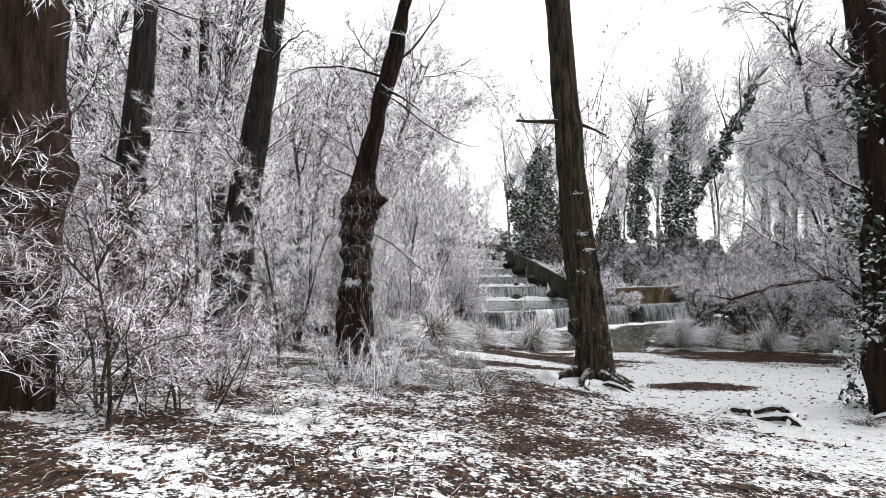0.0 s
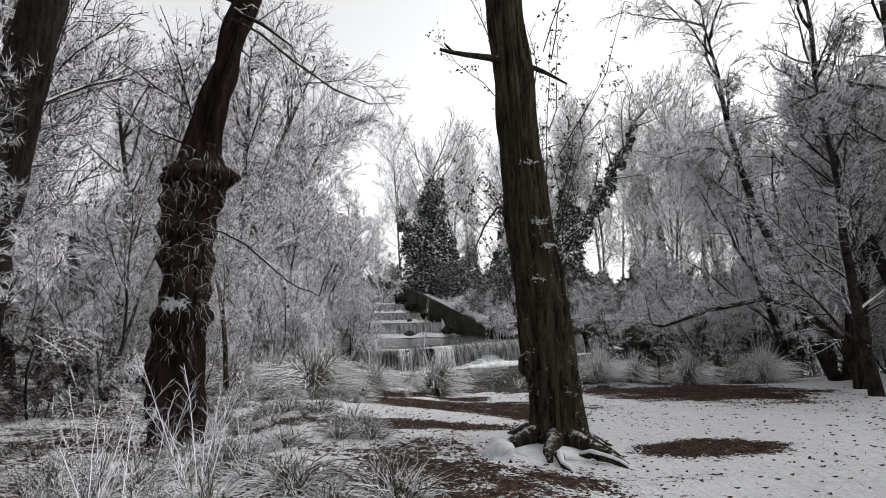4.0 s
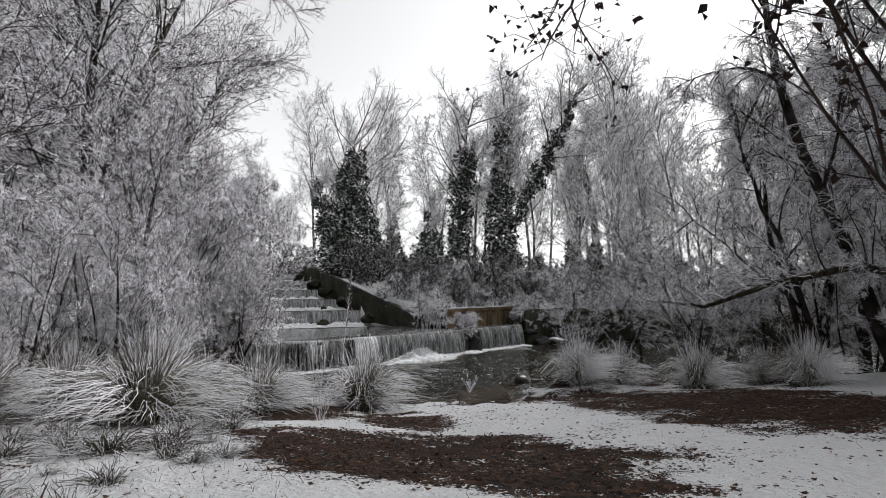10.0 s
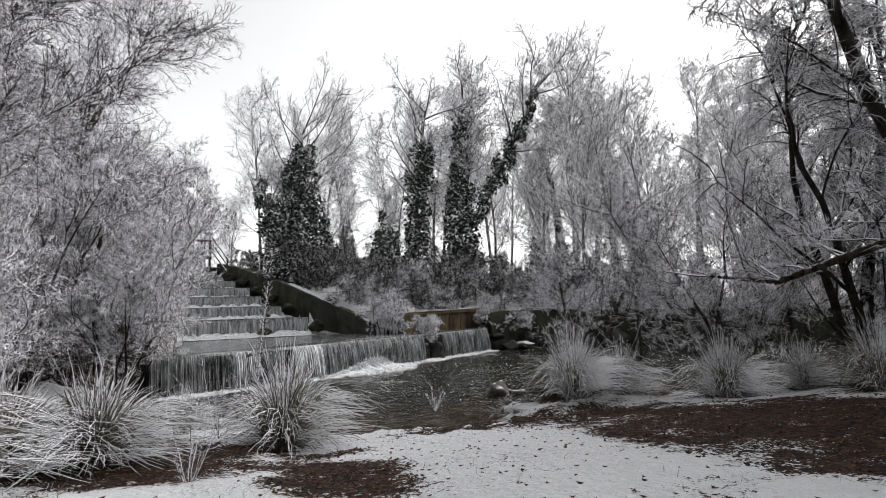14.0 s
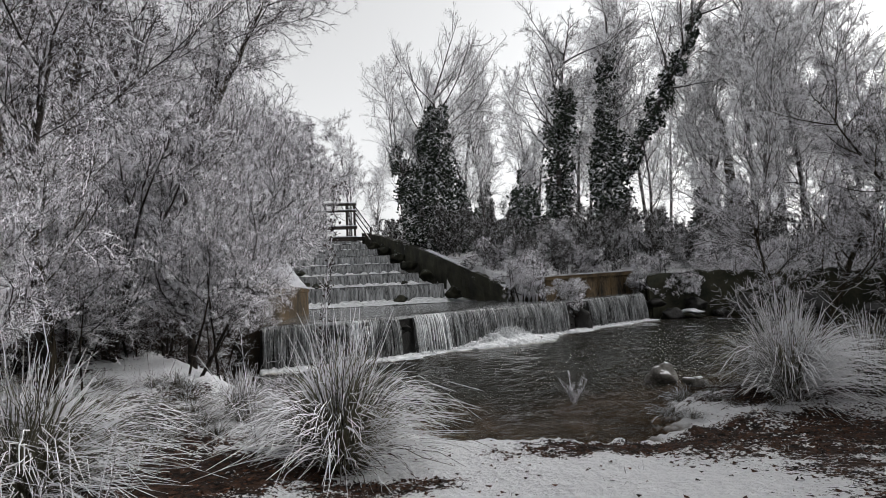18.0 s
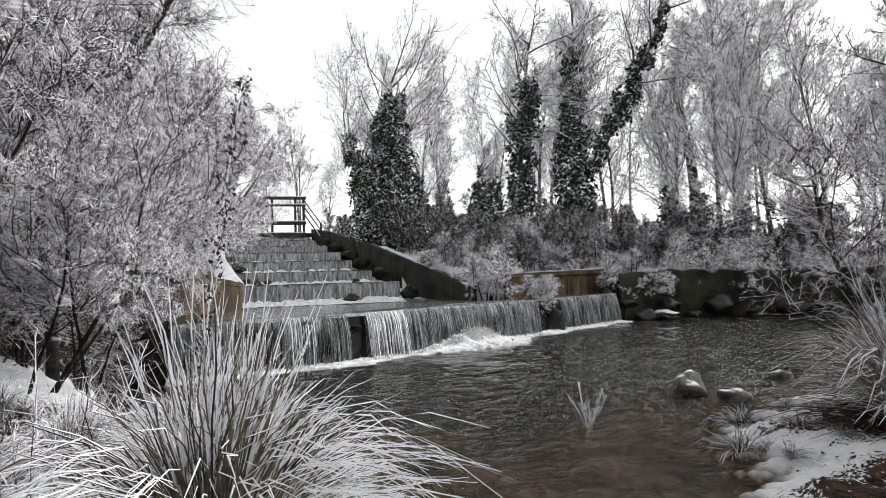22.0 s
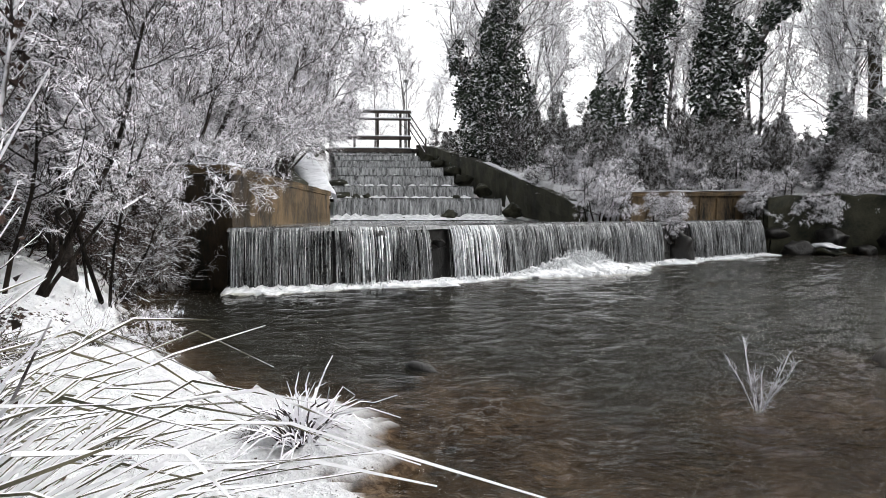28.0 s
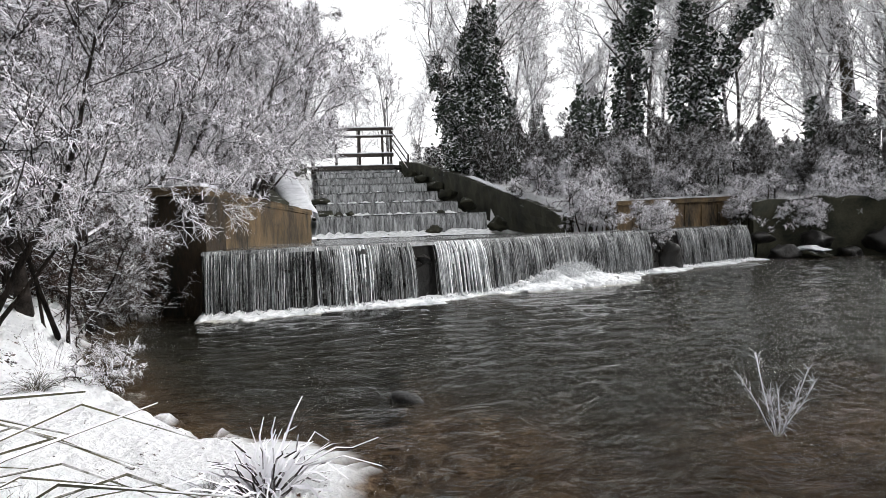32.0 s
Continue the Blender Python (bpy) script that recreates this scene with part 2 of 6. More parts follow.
def ground_material():
    """Snow, brown leaf litter and dead grass; the mesh's leafiness says where the litter lies bare."""
    m = bpy.data.materials.new("snowy_ground")
    m.use_nodes = True
    t = m.node_tree
    p = t.nodes["Principled BSDF"]
    p.inputs["Specular IOR Level"].default_value = 0.2
    co = node(t, "TexCoord")
    at = node(t, "Attribute")
    at.attribute_name = "leafiness"
    # Wet bed, plus undercut shade painted as a dark rim along the bank.
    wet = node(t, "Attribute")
    wet.attribute_name = "wet_and_rim_shade"
    n1 = node(t, "TexNoise", Scale=0.9, Detail=6.0, Roughness=0.7)
    n2 = node(t, "TexNoise", Scale=9.0, Detail=5.0, Roughness=0.7)
    n3 = node(t, "TexVoronoi", Scale=13.0)
    n4 = node(t, "TexNoise", Scale=26.0, Detail=4.0, Roughness=0.7)
    for n in (n1, n2, n3, n4):
        t.links.new(co.outputs["Object"], n.inputs["Vector"])

    def math(op, a, b):
        n = node(t, "Math")
        n.operation = op
        for i, v in enumerate((a, b)):
            if isinstance(v, (int, float)):
                n.inputs[i].default_value = v
            else:
                t.links.new(v, n.inputs[i])
        return n.outputs[0]

    lump = math("ADD", math("MULTIPLY", math("SUBTRACT", n1.outputs[0], 0.5), 1.5), math("MULTIPLY", math("SUBTRACT", n2.outputs[0], 0.5), 1.5))
    lump = math("ADD", lump, math("MULTIPLY", math("SUBTRACT", n4.outputs[0], 0.5), 1.7))
    bare = node(t, "MapRange", From_Min=0.45, From_Max=0.55)
    t.links.new(math("ADD", at.outputs["Fac"], lump), bare.inputs["Value"])
    leaf = node(t, "ValToRGB")
    e = leaf.color_ramp.elements
    e[0].position, e[0].color = 0.0, (0.004, 0.003, 0.002, 1)
    e[1].position, e[1].color = 1.0, (0.085, 0.040, 0.022, 1)
    e.new(0.5).color = (0.022, 0.012, 0.008, 1)
    t.links.new(n3.outputs["Color"], leaf.inputs[0])
    snow = node(t, "Mix")
    snow.data_type = "RGBA"
    snow.inputs[6].default_value, snow.inputs[7].default_value = (0.58, 0.585, 0.60, 1), (0.88, 0.885, 0.90, 1)
    t.links.new(n2.outputs[0], snow.inputs[0])
    mix = node(t, "Mix")
    mix.data_type = "RGBA"
    t.links.new(bare.outputs[0], mix.inputs[0])
    t.links.new(snow.outputs[2], mix.inputs[6])
    t.links.new(leaf.outputs[0], mix.inputs[7])
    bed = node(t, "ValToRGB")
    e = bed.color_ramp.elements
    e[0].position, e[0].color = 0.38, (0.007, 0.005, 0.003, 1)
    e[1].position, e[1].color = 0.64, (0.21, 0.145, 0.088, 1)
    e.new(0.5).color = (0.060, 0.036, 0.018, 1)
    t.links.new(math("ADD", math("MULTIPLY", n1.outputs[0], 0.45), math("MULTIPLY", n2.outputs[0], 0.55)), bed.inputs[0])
    # Light lost in deeper water is put into the bed's colour.
    depth_dark = node(t, "Attribute")
    depth_dark.attribute_name = "depth_dark"
    deep_bed = node(t, "Mix")
    deep_bed.data_type = "RGBA"
    deep_bed.inputs[7].default_value = (0.014, 0.0135, 0.009, 1)
    t.links.new(depth_dark.outputs["Fac"], deep_bed.inputs[0])
    t.links.new(bed.outputs[0], deep_bed.inputs[6])
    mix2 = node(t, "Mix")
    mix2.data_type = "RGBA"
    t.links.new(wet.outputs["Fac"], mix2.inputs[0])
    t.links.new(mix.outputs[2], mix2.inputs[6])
    t.links.new(deep_bed.outputs[2], mix2.inputs[7])
    t.links.new(mix2.outputs[2], p.inputs["Base Color"])
    p.inputs["Roughness"].default_value = 0.85
    b = node(t, "Bump", Strength=0.9, Distance=0.07)
    t.links.new(math("ADD", math("ADD", n2.outputs[0], math("MULTIPLY", n4.outputs[0], 0.6)), math("MULTIPLY", n3.outputs["Distance"], 0.5)), b.inputs["Height"])
    t.links.new(b.outputs[0], p.inputs["Normal"])
    return m


def water_material():
    m = bpy.data.materials.new("pool_water")
    m.use_nodes = True
    t = m.node_tree
    p = t.nodes["Principled BSDF"]
    for key, v in (("Base Color", (0.62, 0.58, 0.47, 1)), ("Roughness", 0.03), ("IOR", 1.33), ("Transmission Weight", 1.0)):
        p.inputs[key].default_value = v
    co = node(t, "TexCoord")
    mp = node(t, "Mapping", Scale=(1.0, 2.6, 1.0), Rotation=(0, 0, radians(-16)))
    t.links.new(co.outputs["Object"], mp.inputs["Vector"])
    a = node(t, "TexNoise", Scale=2.3, Detail=3.0, Roughness=0.55, Distortion=0.6)
    c = node(t, "TexNoise", Scale=7.5, Detail=3.0, Roughness=0.5)
    for n in (a, c):
        t.links.new(mp.outputs[0], n.inputs["Vector"])
    s = node(t, "Math")
    s.operation, s.inputs[1].default_value = "MULTIPLY", 0.4
    t.links.new(c.outputs[0], s.inputs[0])
    s2 = node(t, "Math")
    s2.operation = "ADD"
    t.links.new(a.outputs[0], s2.inputs[0])
    t.links.new(s.outputs[0], s2.inputs[1])
    b = node(t, "Bump", Strength=1.0, Distance=0.36)
    t.links.new(s2.outputs[0], b.inputs["Height"])
    t.links.new(b.outputs[0], p.inputs["Normal"])
    return m


GROUND, WATER = ground_material(), water_material()


# ---- mesh tools ----
class Geo:
    """Gathers triangles and quads into one mesh."""

    def __init__(self):
        self.v, self.t, self.q, self.n, self.slot, self.ts, self.qs = [], [], [], 0, 0, [], []

    def add(self, verts, tris=(), quads=()):
        verts = np.asarray(verts, float).reshape(-1, 3)
        if len(tris):
            self.t.append(np.asarray(tris, int).reshape(-1, 3) + self.n)
            self.ts.append(np.full(len(self.t[-1]), self.slot))
        if len(quads):
            self.q.append(np.asarray(quads, int).reshape(-1, 4) + self.n)
            self.qs.append(np.full(len(self.q[-1]), self.slot))
        self.v.append(verts)
        self.n += len(verts)
        return self

    def tube(self, pts, radii, sides=6, cap=True):
        pts, radii = np.asarray(pts, float), np.asarray(radii, float)
        d = np.gradient(pts, axis=0)
        d /= np.linalg.norm(d, axis=1)[:, None] + 1e-9
        ref = np.array([1.0, 0, 0]) if abs(d[0][0]) < 0.8 else np.array([0, 1.0, 0])
        u = np.cross(d, ref)
        u /= np.linalg.norm(u, axis=1)[:, None] + 1e-9
        w = np.cross(d, u)
        a = np.linspace(0, 2 * math.pi, sides, endpoint=False)
        ring = pts[:, None] + radii[:, None, None] * (np.cos(a)[None, :, None] * u[:, None] + np.sin(a)[None, :, None] * w[:, None])
        k, s = np.meshgrid(np.arange(len(pts) - 1), np.arange(sides), indexing="ij")
        s1 = (s + 1) % sides
        quads = np.stack([k * sides + s, k * sides + s1, (k + 1) * sides + s1, (k + 1) * sides + s], -1)
        tris = []
        if cap:
            last = (len(pts) - 1) * sides
            tris = [(last, last + i, last + i + 1) for i in range(1, sides - 1)] + [(0, i + 1, i) for i in range(1, sides - 1)]
        return self.add(ring.reshape(-1, 3), tris, quads.reshape(-1, 4))

    def tubes(self, lines, radii, sides=3):
        """Many open tubes at once: lines of n x k points, radii of n x k."""
        lines = np.asarray(lines, float)
        n, k = lines.shape[:2]
        radii = np.broadcast_to(radii, (n, k))
        d = np.gradient(lines, axis=1)
        d /= np.linalg.norm(d, axis=2)[..., None] + 1e-9
        u = np.cross(d, np.where(np.abs(d[:, :1, 2:3]) < 0.8, [[[0, 0, 1.0]]], [[[1.0, 0, 0]]]))
        u /= np.linalg.norm(u, axis=2)[..., None] + 1e-9
        w = np.cross(d, u)
        a = np.linspace(0, 2 * math.pi, sides, endpoint=False)
        ring = lines[:, :, None] + radii[:, :, None, None] * (np.cos(a)[:, None] * u[:, :, None] + np.sin(a)[:, None] * w[:, :, None])
        b, i, j = np.meshgrid(np.arange(n) * k * sides, np.arange(k - 1) * sides, np.arange(sides), indexing="ij")
        j1 = (j + 1) % sides
        return self.add(ring.reshape(-1, 3), (), np.stack([b + i + j, b + i + j1, b + i + sides + j1, b + i + sides + j], -1).reshape(-1, 4))

    def spikes(self, a, mid, tip, r):
        """Bent three-sided twigs from a over mid to tip."""
        a, mid, tip = (np.asarray(x, float) for x in (a, mid, tip))
        n = len(a)
        d = tip - a
        d /= np.linalg.norm(d, axis=1)[:, None] + 1e-9
        u = np.cross(d, np.where(np.abs(d[:, 2:3]) < 0.9, [[0, 0, 1.0]], [[1.0, 0, 0]]))
        u /= np.linalg.norm(u, axis=1)[:, None] + 1e-9
        w = np.cross(d, u)
        r = np.broadcast_to(np.asarray(r, float), (n,))[:, None]
        offs = [u * math.cos(k * 2.0944) + w * math.sin(k * 2.0944) for k in range(3)]
        verts = np.stack([a + r * o for o in offs] + [mid + 0.75 * r * o for o in offs] + [tip], 1).reshape(-1, 3)
        base = np.arange(n)[:, None] * 7
        quads = np.stack([base + np.array([i, (i + 1) % 3, 3 + (i + 1) % 3, 3 + i]) for i in range(3)], 1).reshape(-1, 4)
        tris = np.stack([base + np.array([3 + i, 3 + (i + 1) % 3, 6]) for i in range(3)], 1).reshape(-1, 3)
        return self.add(verts, tris, quads)

    def needles(self, a, tip, r):
        """Straight three-sided twigs."""
        a, tip = np.asarray(a, float), np.asarray(tip, float)
        n = len(a)
        d = tip - a
        d /= np.linalg.norm(d, axis=1)[:, None] + 1e-9
        u = np.cross(d, np.where(np.abs(d[:, 2:3]) < 0.9, [[0, 0, 1.0]], [[1.0, 0, 0]]))
        u /= np.linalg.norm(u, axis=1)[:, None] + 1e-9
        w = np.cross(d, u)
        r = np.broadcast_to(np.asarray(r, float), (n,))[:, None]
        verts = np.stack([a + r * (u * math.cos(k * 2.0944) + w * math.sin(k * 2.0944)) for k in range(3)] + [tip], 1).reshape(-1, 3)
        base = np.arange(n)[:, None] * 4
        return self.add(verts, np.stack([base + np.array([i, (i + 1) % 3, 3]) for i in range(3)], 1).reshape(-1, 3))

    def leaves(self, c, size, rng, fold=0.3, lying=False):
        """Small folded leaves (two triangles pairs each) at the points c, turned at random."""
        c = np.asarray(c, float)
        n = len(c)
        d = rng.normal(size=(n, 3))
        d /= np.linalg.norm(d, axis=1)[:, None]
        if lying:
            d[:, 2] *= 0.12
            d /= np.linalg.norm(d, axis=1)[:, None]
        e = np.cross(d, rng.normal(size=(n, 3)) if not lying else np.stack([0.25 * d[:, 1], -0.25 * d[:, 0], np.ones(n)], 1))
        e /= np.linalg.norm(e, axis=1)[:, None] + 1e-9
        f = np.cross(d, e)
        s = (np.asarray(size) * rng.uniform(0.6, 1.3, n))[:, None]
        verts = np.stack([c - d * s, c + e * s * 0.7 + f * s * fold, c + d * s, c - e * s * 0.7 + f * s * fold], 1).reshape(-1, 3)
        base = np.arange(n)[:, None] * 4
        tris = np.concatenate([base + np.array([0, 1, 2]), base + np.array([0, 2, 3])])
        return self.add(verts, tris)

    def mesh(self, name, material, smooth=False):
        me = bpy.data.meshes.new(name)
        v = np.concatenate(self.v)
        t = np.concatenate(self.t) if self.t else np.zeros((0, 3), int)
        q = np.concatenate(self.q) if self.q else np.zeros((0, 4), int)
        me.vertices.add(len(v))
        me.vertices.foreach_set("co", v.ravel())
        loops = np.concatenate([t.ravel(), q.ravel()])
        me.loops.add(len(loops))
        me.loops.foreach_set("vertex_index", loops)
        me.polygons.add(len(t) + len(q))
        me.polygons.foreach_set("loop_start", np.concatenate([np.arange(len(t)) * 3, len(t) * 3 + np.arange(len(q)) * 4]))
        me.polygons.foreach_set("use_smooth", np.full(len(t) + len(q), smooth))
        me.polygons.foreach_set("material_index", np.concatenate(self.ts + self.qs))
        me.update(calc_edges=True)
        for m in material if isinstance(material, tuple) else (material,):
            me.materials.append(m)
        return me


def part(name, geo, material, parent=None, label="", smooth=False):
    """Links a Geo or a bmesh as one mesh object, under a thing or a part."""
    if isinstance(geo, Geo):
        me = geo.mesh(name, material, smooth)
    else:
        me = bpy.data.meshes.new(name)
        bmesh.ops.recalc_face_normals(geo, faces=geo.faces)
        geo.to_mesh(me)
        geo.free()
        me.materials.append(material)
        for f in me.polygons:
            f.use_smooth = smooth
    ob = new(name, me)
    ob.parent = parent
    return tagged(ob, label)


def thing(name, m, label, category, group="", kind=""):
    ob = new(name)
    ob.empty_display_size = 0.2
    ob.matrix_basis = m
    return tagged(ob, label, category, group, kind)


def block(x0, x1, y0, y1, z0, z1, bevel=0.02, bm=None):
    bm = bm or bmesh.new()
    made = bmesh.ops.create_cube(bm, size=1.0)
    for v in made["verts"]:
        v.co = Vector((x0 + (v.co.x + 0.5) * (x1 - x0), y0 + (v.co.y + 0.5) * (y1 - y0), z0 + (v.co.z + 0.5) * (z1 - z0)))
    if bevel:
        bmesh.ops.bevel(bm, geom=list({e for v in made["verts"] for e in v.link_edges}), offset=bevel, segments=2, affect="EDGES", profile=0.6)
    return bm


def beam(a, b, w, h, bevel=0.0, bm=None):
    """A bar of w by h from a to b."""
    bm = bm or bmesh.new()
    a, b = Vector(a), Vector(b)
    made = bmesh.ops.create_cube(bm, size=1.0)
    turn = (b - a).to_track_quat("Y", "Z").to_matrix().to_4x4()
    mid = Matrix.Translation((a + b) / 2) @ turn @ Matrix.Diagonal((w, (b - a).length, h, 1))
    bmesh.ops.transform(bm, matrix=mid, verts=made["verts"])
    if bevel:
        bmesh.ops.bevel(bm, geom=list({e for v in made["verts"] for e in v.link_edges}), offset=bevel, segments=1, affect="EDGES")
    return bm


def wall_along(line, thick, rough=0.0, step=0.5, seed=1):
    """A wall that follows a line of (x, y, foot, top), thick to its left, with a slightly uneven skin."""
    rng = np.random.default_rng(seed)
    line = np.asarray(line, float)
    run = np.r_[0, np.cumsum(np.hypot(*np.diff(line[:, :2], axis=0).T))]
    s = np.linspace(0, run[-1], max(2, int(run[-1] / step)) + 1)
    x, y, lo, hi = (np.interp(s, run, line[:, k]) for k in range(4))
    d = np.gradient(np.stack([x, y], 1), axis=0)
    d /= np.linalg.norm(d, axis=1)[:, None]
    nx, ny = -d[:, 1], d[:, 0]
    g, rows = Geo(), 7
    cols = []
    for k, (off, f) in enumerate([(0, 0), (0, 0.2), (0, 0.4), (0, 0.6), (0, 0.8), (0, 0.985), (0.03, 1.0), (thick - 0.03, 1.0), (thick, 0.985), (thick, 0)]):
        j = rng.normal(0, rough, (len(s), 3)) if 0 < k < 9 else 0
        cols.append(np.stack([x + nx * off, y + ny * off, lo + (hi - lo) * f], 1) + j)
    n, m = len(s), len(cols)
    v = np.stack(cols, 1).reshape(-1, 3)
    quads = [(i * m + k, (i + 1) * m + k, (i + 1) * m + k + 1, i * m + k + 1) for i in range(n - 1) for k in range(m - 1)]
    ends = [tuple(range(m)), tuple(range((n - 1) * m, n * m))]
    tris = [(e[0], e[k], e[k + 1]) for e in ends for k in range(1, m - 1)]
    return g.add(v, tris, quads)


# ---- the lie of the land ----
POOL = np.array([(0.9, 36.3), (-0.9, 35.5), (-0.3, 33.5), (0.6, 31.8), (1.2, 30.8), (1.9, 29.8), (2.9, 28.8), (3.65, 28.2), (4.7, 28.0), (5.5, 27.3),
                 (5.45, 26.5), (5.3, 25.9), (5.9, 25.6), (7.0, 25.2), (8.0, 24.7), (8.7, 24.9), (9.1, 25.9), (9.8, 26.8), (11.2, 27.4), (12.4, 27.9),
                 (14.4, 27.4), (16.2, 25.8), (19.5, 22.4), (26.0, 18.0), (40.0, 10.0), (60.0, 2.0), (64.0, 18.0), (46.0, 30.0), (37.0, 38.0),
                 (31.0, 44.0), (27.0, 47.5), (22.0, 48.0), (16.0, 45.0), (10.0, 41.0), (7.5, 39.0), (3.5, 37.0)])
CHANNEL = np.array([(1.0, 36.4), (2.0, 45.5), (1.0, 51.0), (-4.3, 86.0), (5.0, 86.0), (9.0, 76.0), (13.6, 53.0), (15.0, 47.0), (21.8, 48.5), (20.8, 46.4), (10, 39.6), (5.4, 36.6)])


def beyond(poly, x, y):
    """Signed distance to a polygon's edge, positive outside."""
    best, inside = np.full(np.shape(x), 1e9), np.zeros(np.shape(x), bool)
    for (ax, ay), (bx, by) in zip(poly, np.roll(poly, -1, axis=0)):
        dx, dy = bx - ax, by - ay
        k = np.clip(((x - ax) * dx + (y - ay) * dy) / (dx * dx + dy * dy), 0, 1)
        best = np.minimum(best, np.hypot(x - ax - k * dx, y - ay - k * dy))
        cross = ((ay > y) != (by > y)) & (x < dx * (y - ay) / (dy if dy else 1e-9) + ax)
        inside ^= cross
    return np.where(inside, -best, best)


def ramp(v, a, b):
    k = np.clip((v - a) / (b - a), 0, 1)
    return k * k * (3 - 2 * k)


def wobble(x, y, s=1.0):
    return (np.sin(x * 1.3 / s + 0.7 * np.sin(y * 0.9 / s)) + np.sin(y * 1.7 / s + 1.1 * np.sin(x * 1.1 / s) + 2) + np.sin((x + y) * 2.9 / s + 1) * 0.5) / 2.5


def lie(x, y):
    """Height of the ground at x, y."""
    x, y = np.asarray(x, float), np.asarray(y, float)
    near = np.interp(y, [-60, -9, 0, 8.6, 13, 18.4, 20.6, 23.5, 26, 40], [2.6, 2.5, 2.05, 1.5, 1.28, 0.9, 0.66, 0.28, 0.16, 0.2])
    left = 0.085 * np.clip(3.6 - x, 0, 9) * (1 - 0.6 * ramp(y, 25, 31)) + 0.18 * ramp(y, 20, 24) * ramp(4.6 - x, 0, 1.5)
    left = left - 0.40 * ramp(-0.3 - x, 0, 1.5) * ramp(y, 8, 11) * (1 - ramp(y, 15, 18))
    far_left = 2.0 * ramp(y, 33, 44) * ramp(2.5 - x, 0, 4) + 0.15 * np.clip(y - 44, 0, 46) * ramp(4 - x, 0, 2)
    left = left + 0.55 * ramp(2.6 - x, 0, 2.2) * ramp(y, 27.5, 30.5) * (1 - ramp(y, 33, 36))
    hill = 2.6 + 0.155 * np.clip(y - 48, 0, 45)
    shore = np.interp(x, [14, 20, 34], [0.0, 0.12, 0.5]) * ramp(y, 12, 20)
    z = near + left + far_left + shore + 0.04 * wobble(x, y, 1.1) + 0.022 * wobble(x + 9, y, 0.35) + 0.012 * wobble(y, x + 3, 0.13) + (0.045 * wobble(x + 2, y, 0.2) + 0.03 * wobble(y, x, 0.33) + 0.022 * wobble(y + 5, x, 0.09)) * ramp(y, 21.5, 24) * (y < 33)
    back = ramp(y, 44, 50) * ramp(x, 3, 8) + ramp(x + y, 78, 92)
    back = np.clip(back, 0, 1)
    z = z * (1 - back) + (hill + 0.15 * wobble(x, y, 4)) * back
    z = z * (1 - 0.45 * ramp(x, 12, 14.5) * ramp(y, 21, 25) * (1 - back)) + 0.12 * ramp(x, 7.5, 9) * (1 - ramp(x, 12, 14)) * ramp(y, 23.5, 25) * (y < 30)
    d = beyond(POOL, x, y) + (0.15 * wobble(x, y, 0.22) + 0.13 * wobble(y + 4, x, 0.1) + 0.06 * wobble(x + 7, y, 0.055)) * (y < 33)
    steep = np.where(x < 5.5, 0.30, 0.9)
    z = np.where(d > 0, -0.06 + (z + 0.06) * np.clip(d / steep, 0, 1) ** 0.6 * (0.6 + 0.4 * ramp(d, 0, 1.5)), -0.06 - np.minimum(np.where(x < 5.5, 0.35, 0.15) * -d, 0.7))
    c = beyond(CHANNEL, x, y)
    floor = np.interp(y, [36, 52, 54, 86], [-0.6, 0.4, 0.8, 7.4])
    z = np.where(c < 0.25, np.minimum(z, floor), z)
    return z


def leafiness(x, y):
    """0: snow, 1: bare leaf litter."""
    def patch(cx, cy, a, b, turn=0.0, s=1.0):
        c, k = math.cos(radians(turn)), math.sin(radians(turn))
        u, v = ((x - cx) * c + (y - cy) * k) / a, (-(x - cx) * k + (y - cy) * c) / b
        return s * (1 - ramp(np.hypot(u, v) + 0.2 * wobble(x, y, 0.45), 0.5, 1.4))
    out = patch(1.0, 5.5, 3.3, 6.3, 0, 0.56)
    for p in ((3.2, 16.7, 3.1, 1.7, -53, 1.0), (4.1, 20.6, 0.9, 1.8, 0, 0.9), (10.3, 18.6, 3.0, 4.4, -8, 1.0), (4.9, 10.4, 0.9, 0.7, 0, 0.9), (1.0, 12.9, 2.6, 0.7, -8, 0.9),
              (10.0, 23.2, 2.6, 1.3, 0, 0.7), (12.6, 25.6, 3.0, 1.0, 10, 0.9), (-3, 8, 4.0, 5.0, 0, 0.45), (3.1, 21.7, 1.5, 0.7, 20, 0.8), (0.5, 24.6, 2.5, 1.5, 0, 0.6), (2.4, 23.2, 1.7, 1.0, 20, 1.0), (1.8, 21.9, 1.5, 1.0, 0, 1.0), (1.5, 25.0, 1.5, 0.8, 0, 0.9), (-0.6, 22.0, 2.2, 2.0, 0, 0.6), (4.4, 22.9, 1.0, 0.5, 10, 0.7), (7.4, 23.6, 1.6, 0.6, -10, 0.7), (0.4, 27.2, 2.0, 2.0, 0, 0.55)):
        out = np.maximum(out, patch(*p))
    out = np.maximum(out, 0.52 * ramp(0.5 - x, 0, 2.5) * (1 - 0.15 * ramp(y, 13, 18)))
    out = np.maximum(out, 0.42 * ramp(7.5 - y, 0, 3))
    out = np.maximum(out, 0.34 * ramp(x + y, 60, 80))
    rag = 0.5 * wobble(x, y, 0.9) + 0.5 * wobble(x * 1.1 + 5, y * 0.9, 0.38) + 0.4 * wobble(y * 1.3, x * 1.2 + 3, 0.17)
    return np.clip(np.maximum(out, 0.10) + 0.34 * rag * (0.2 + out), 0, 0.86)


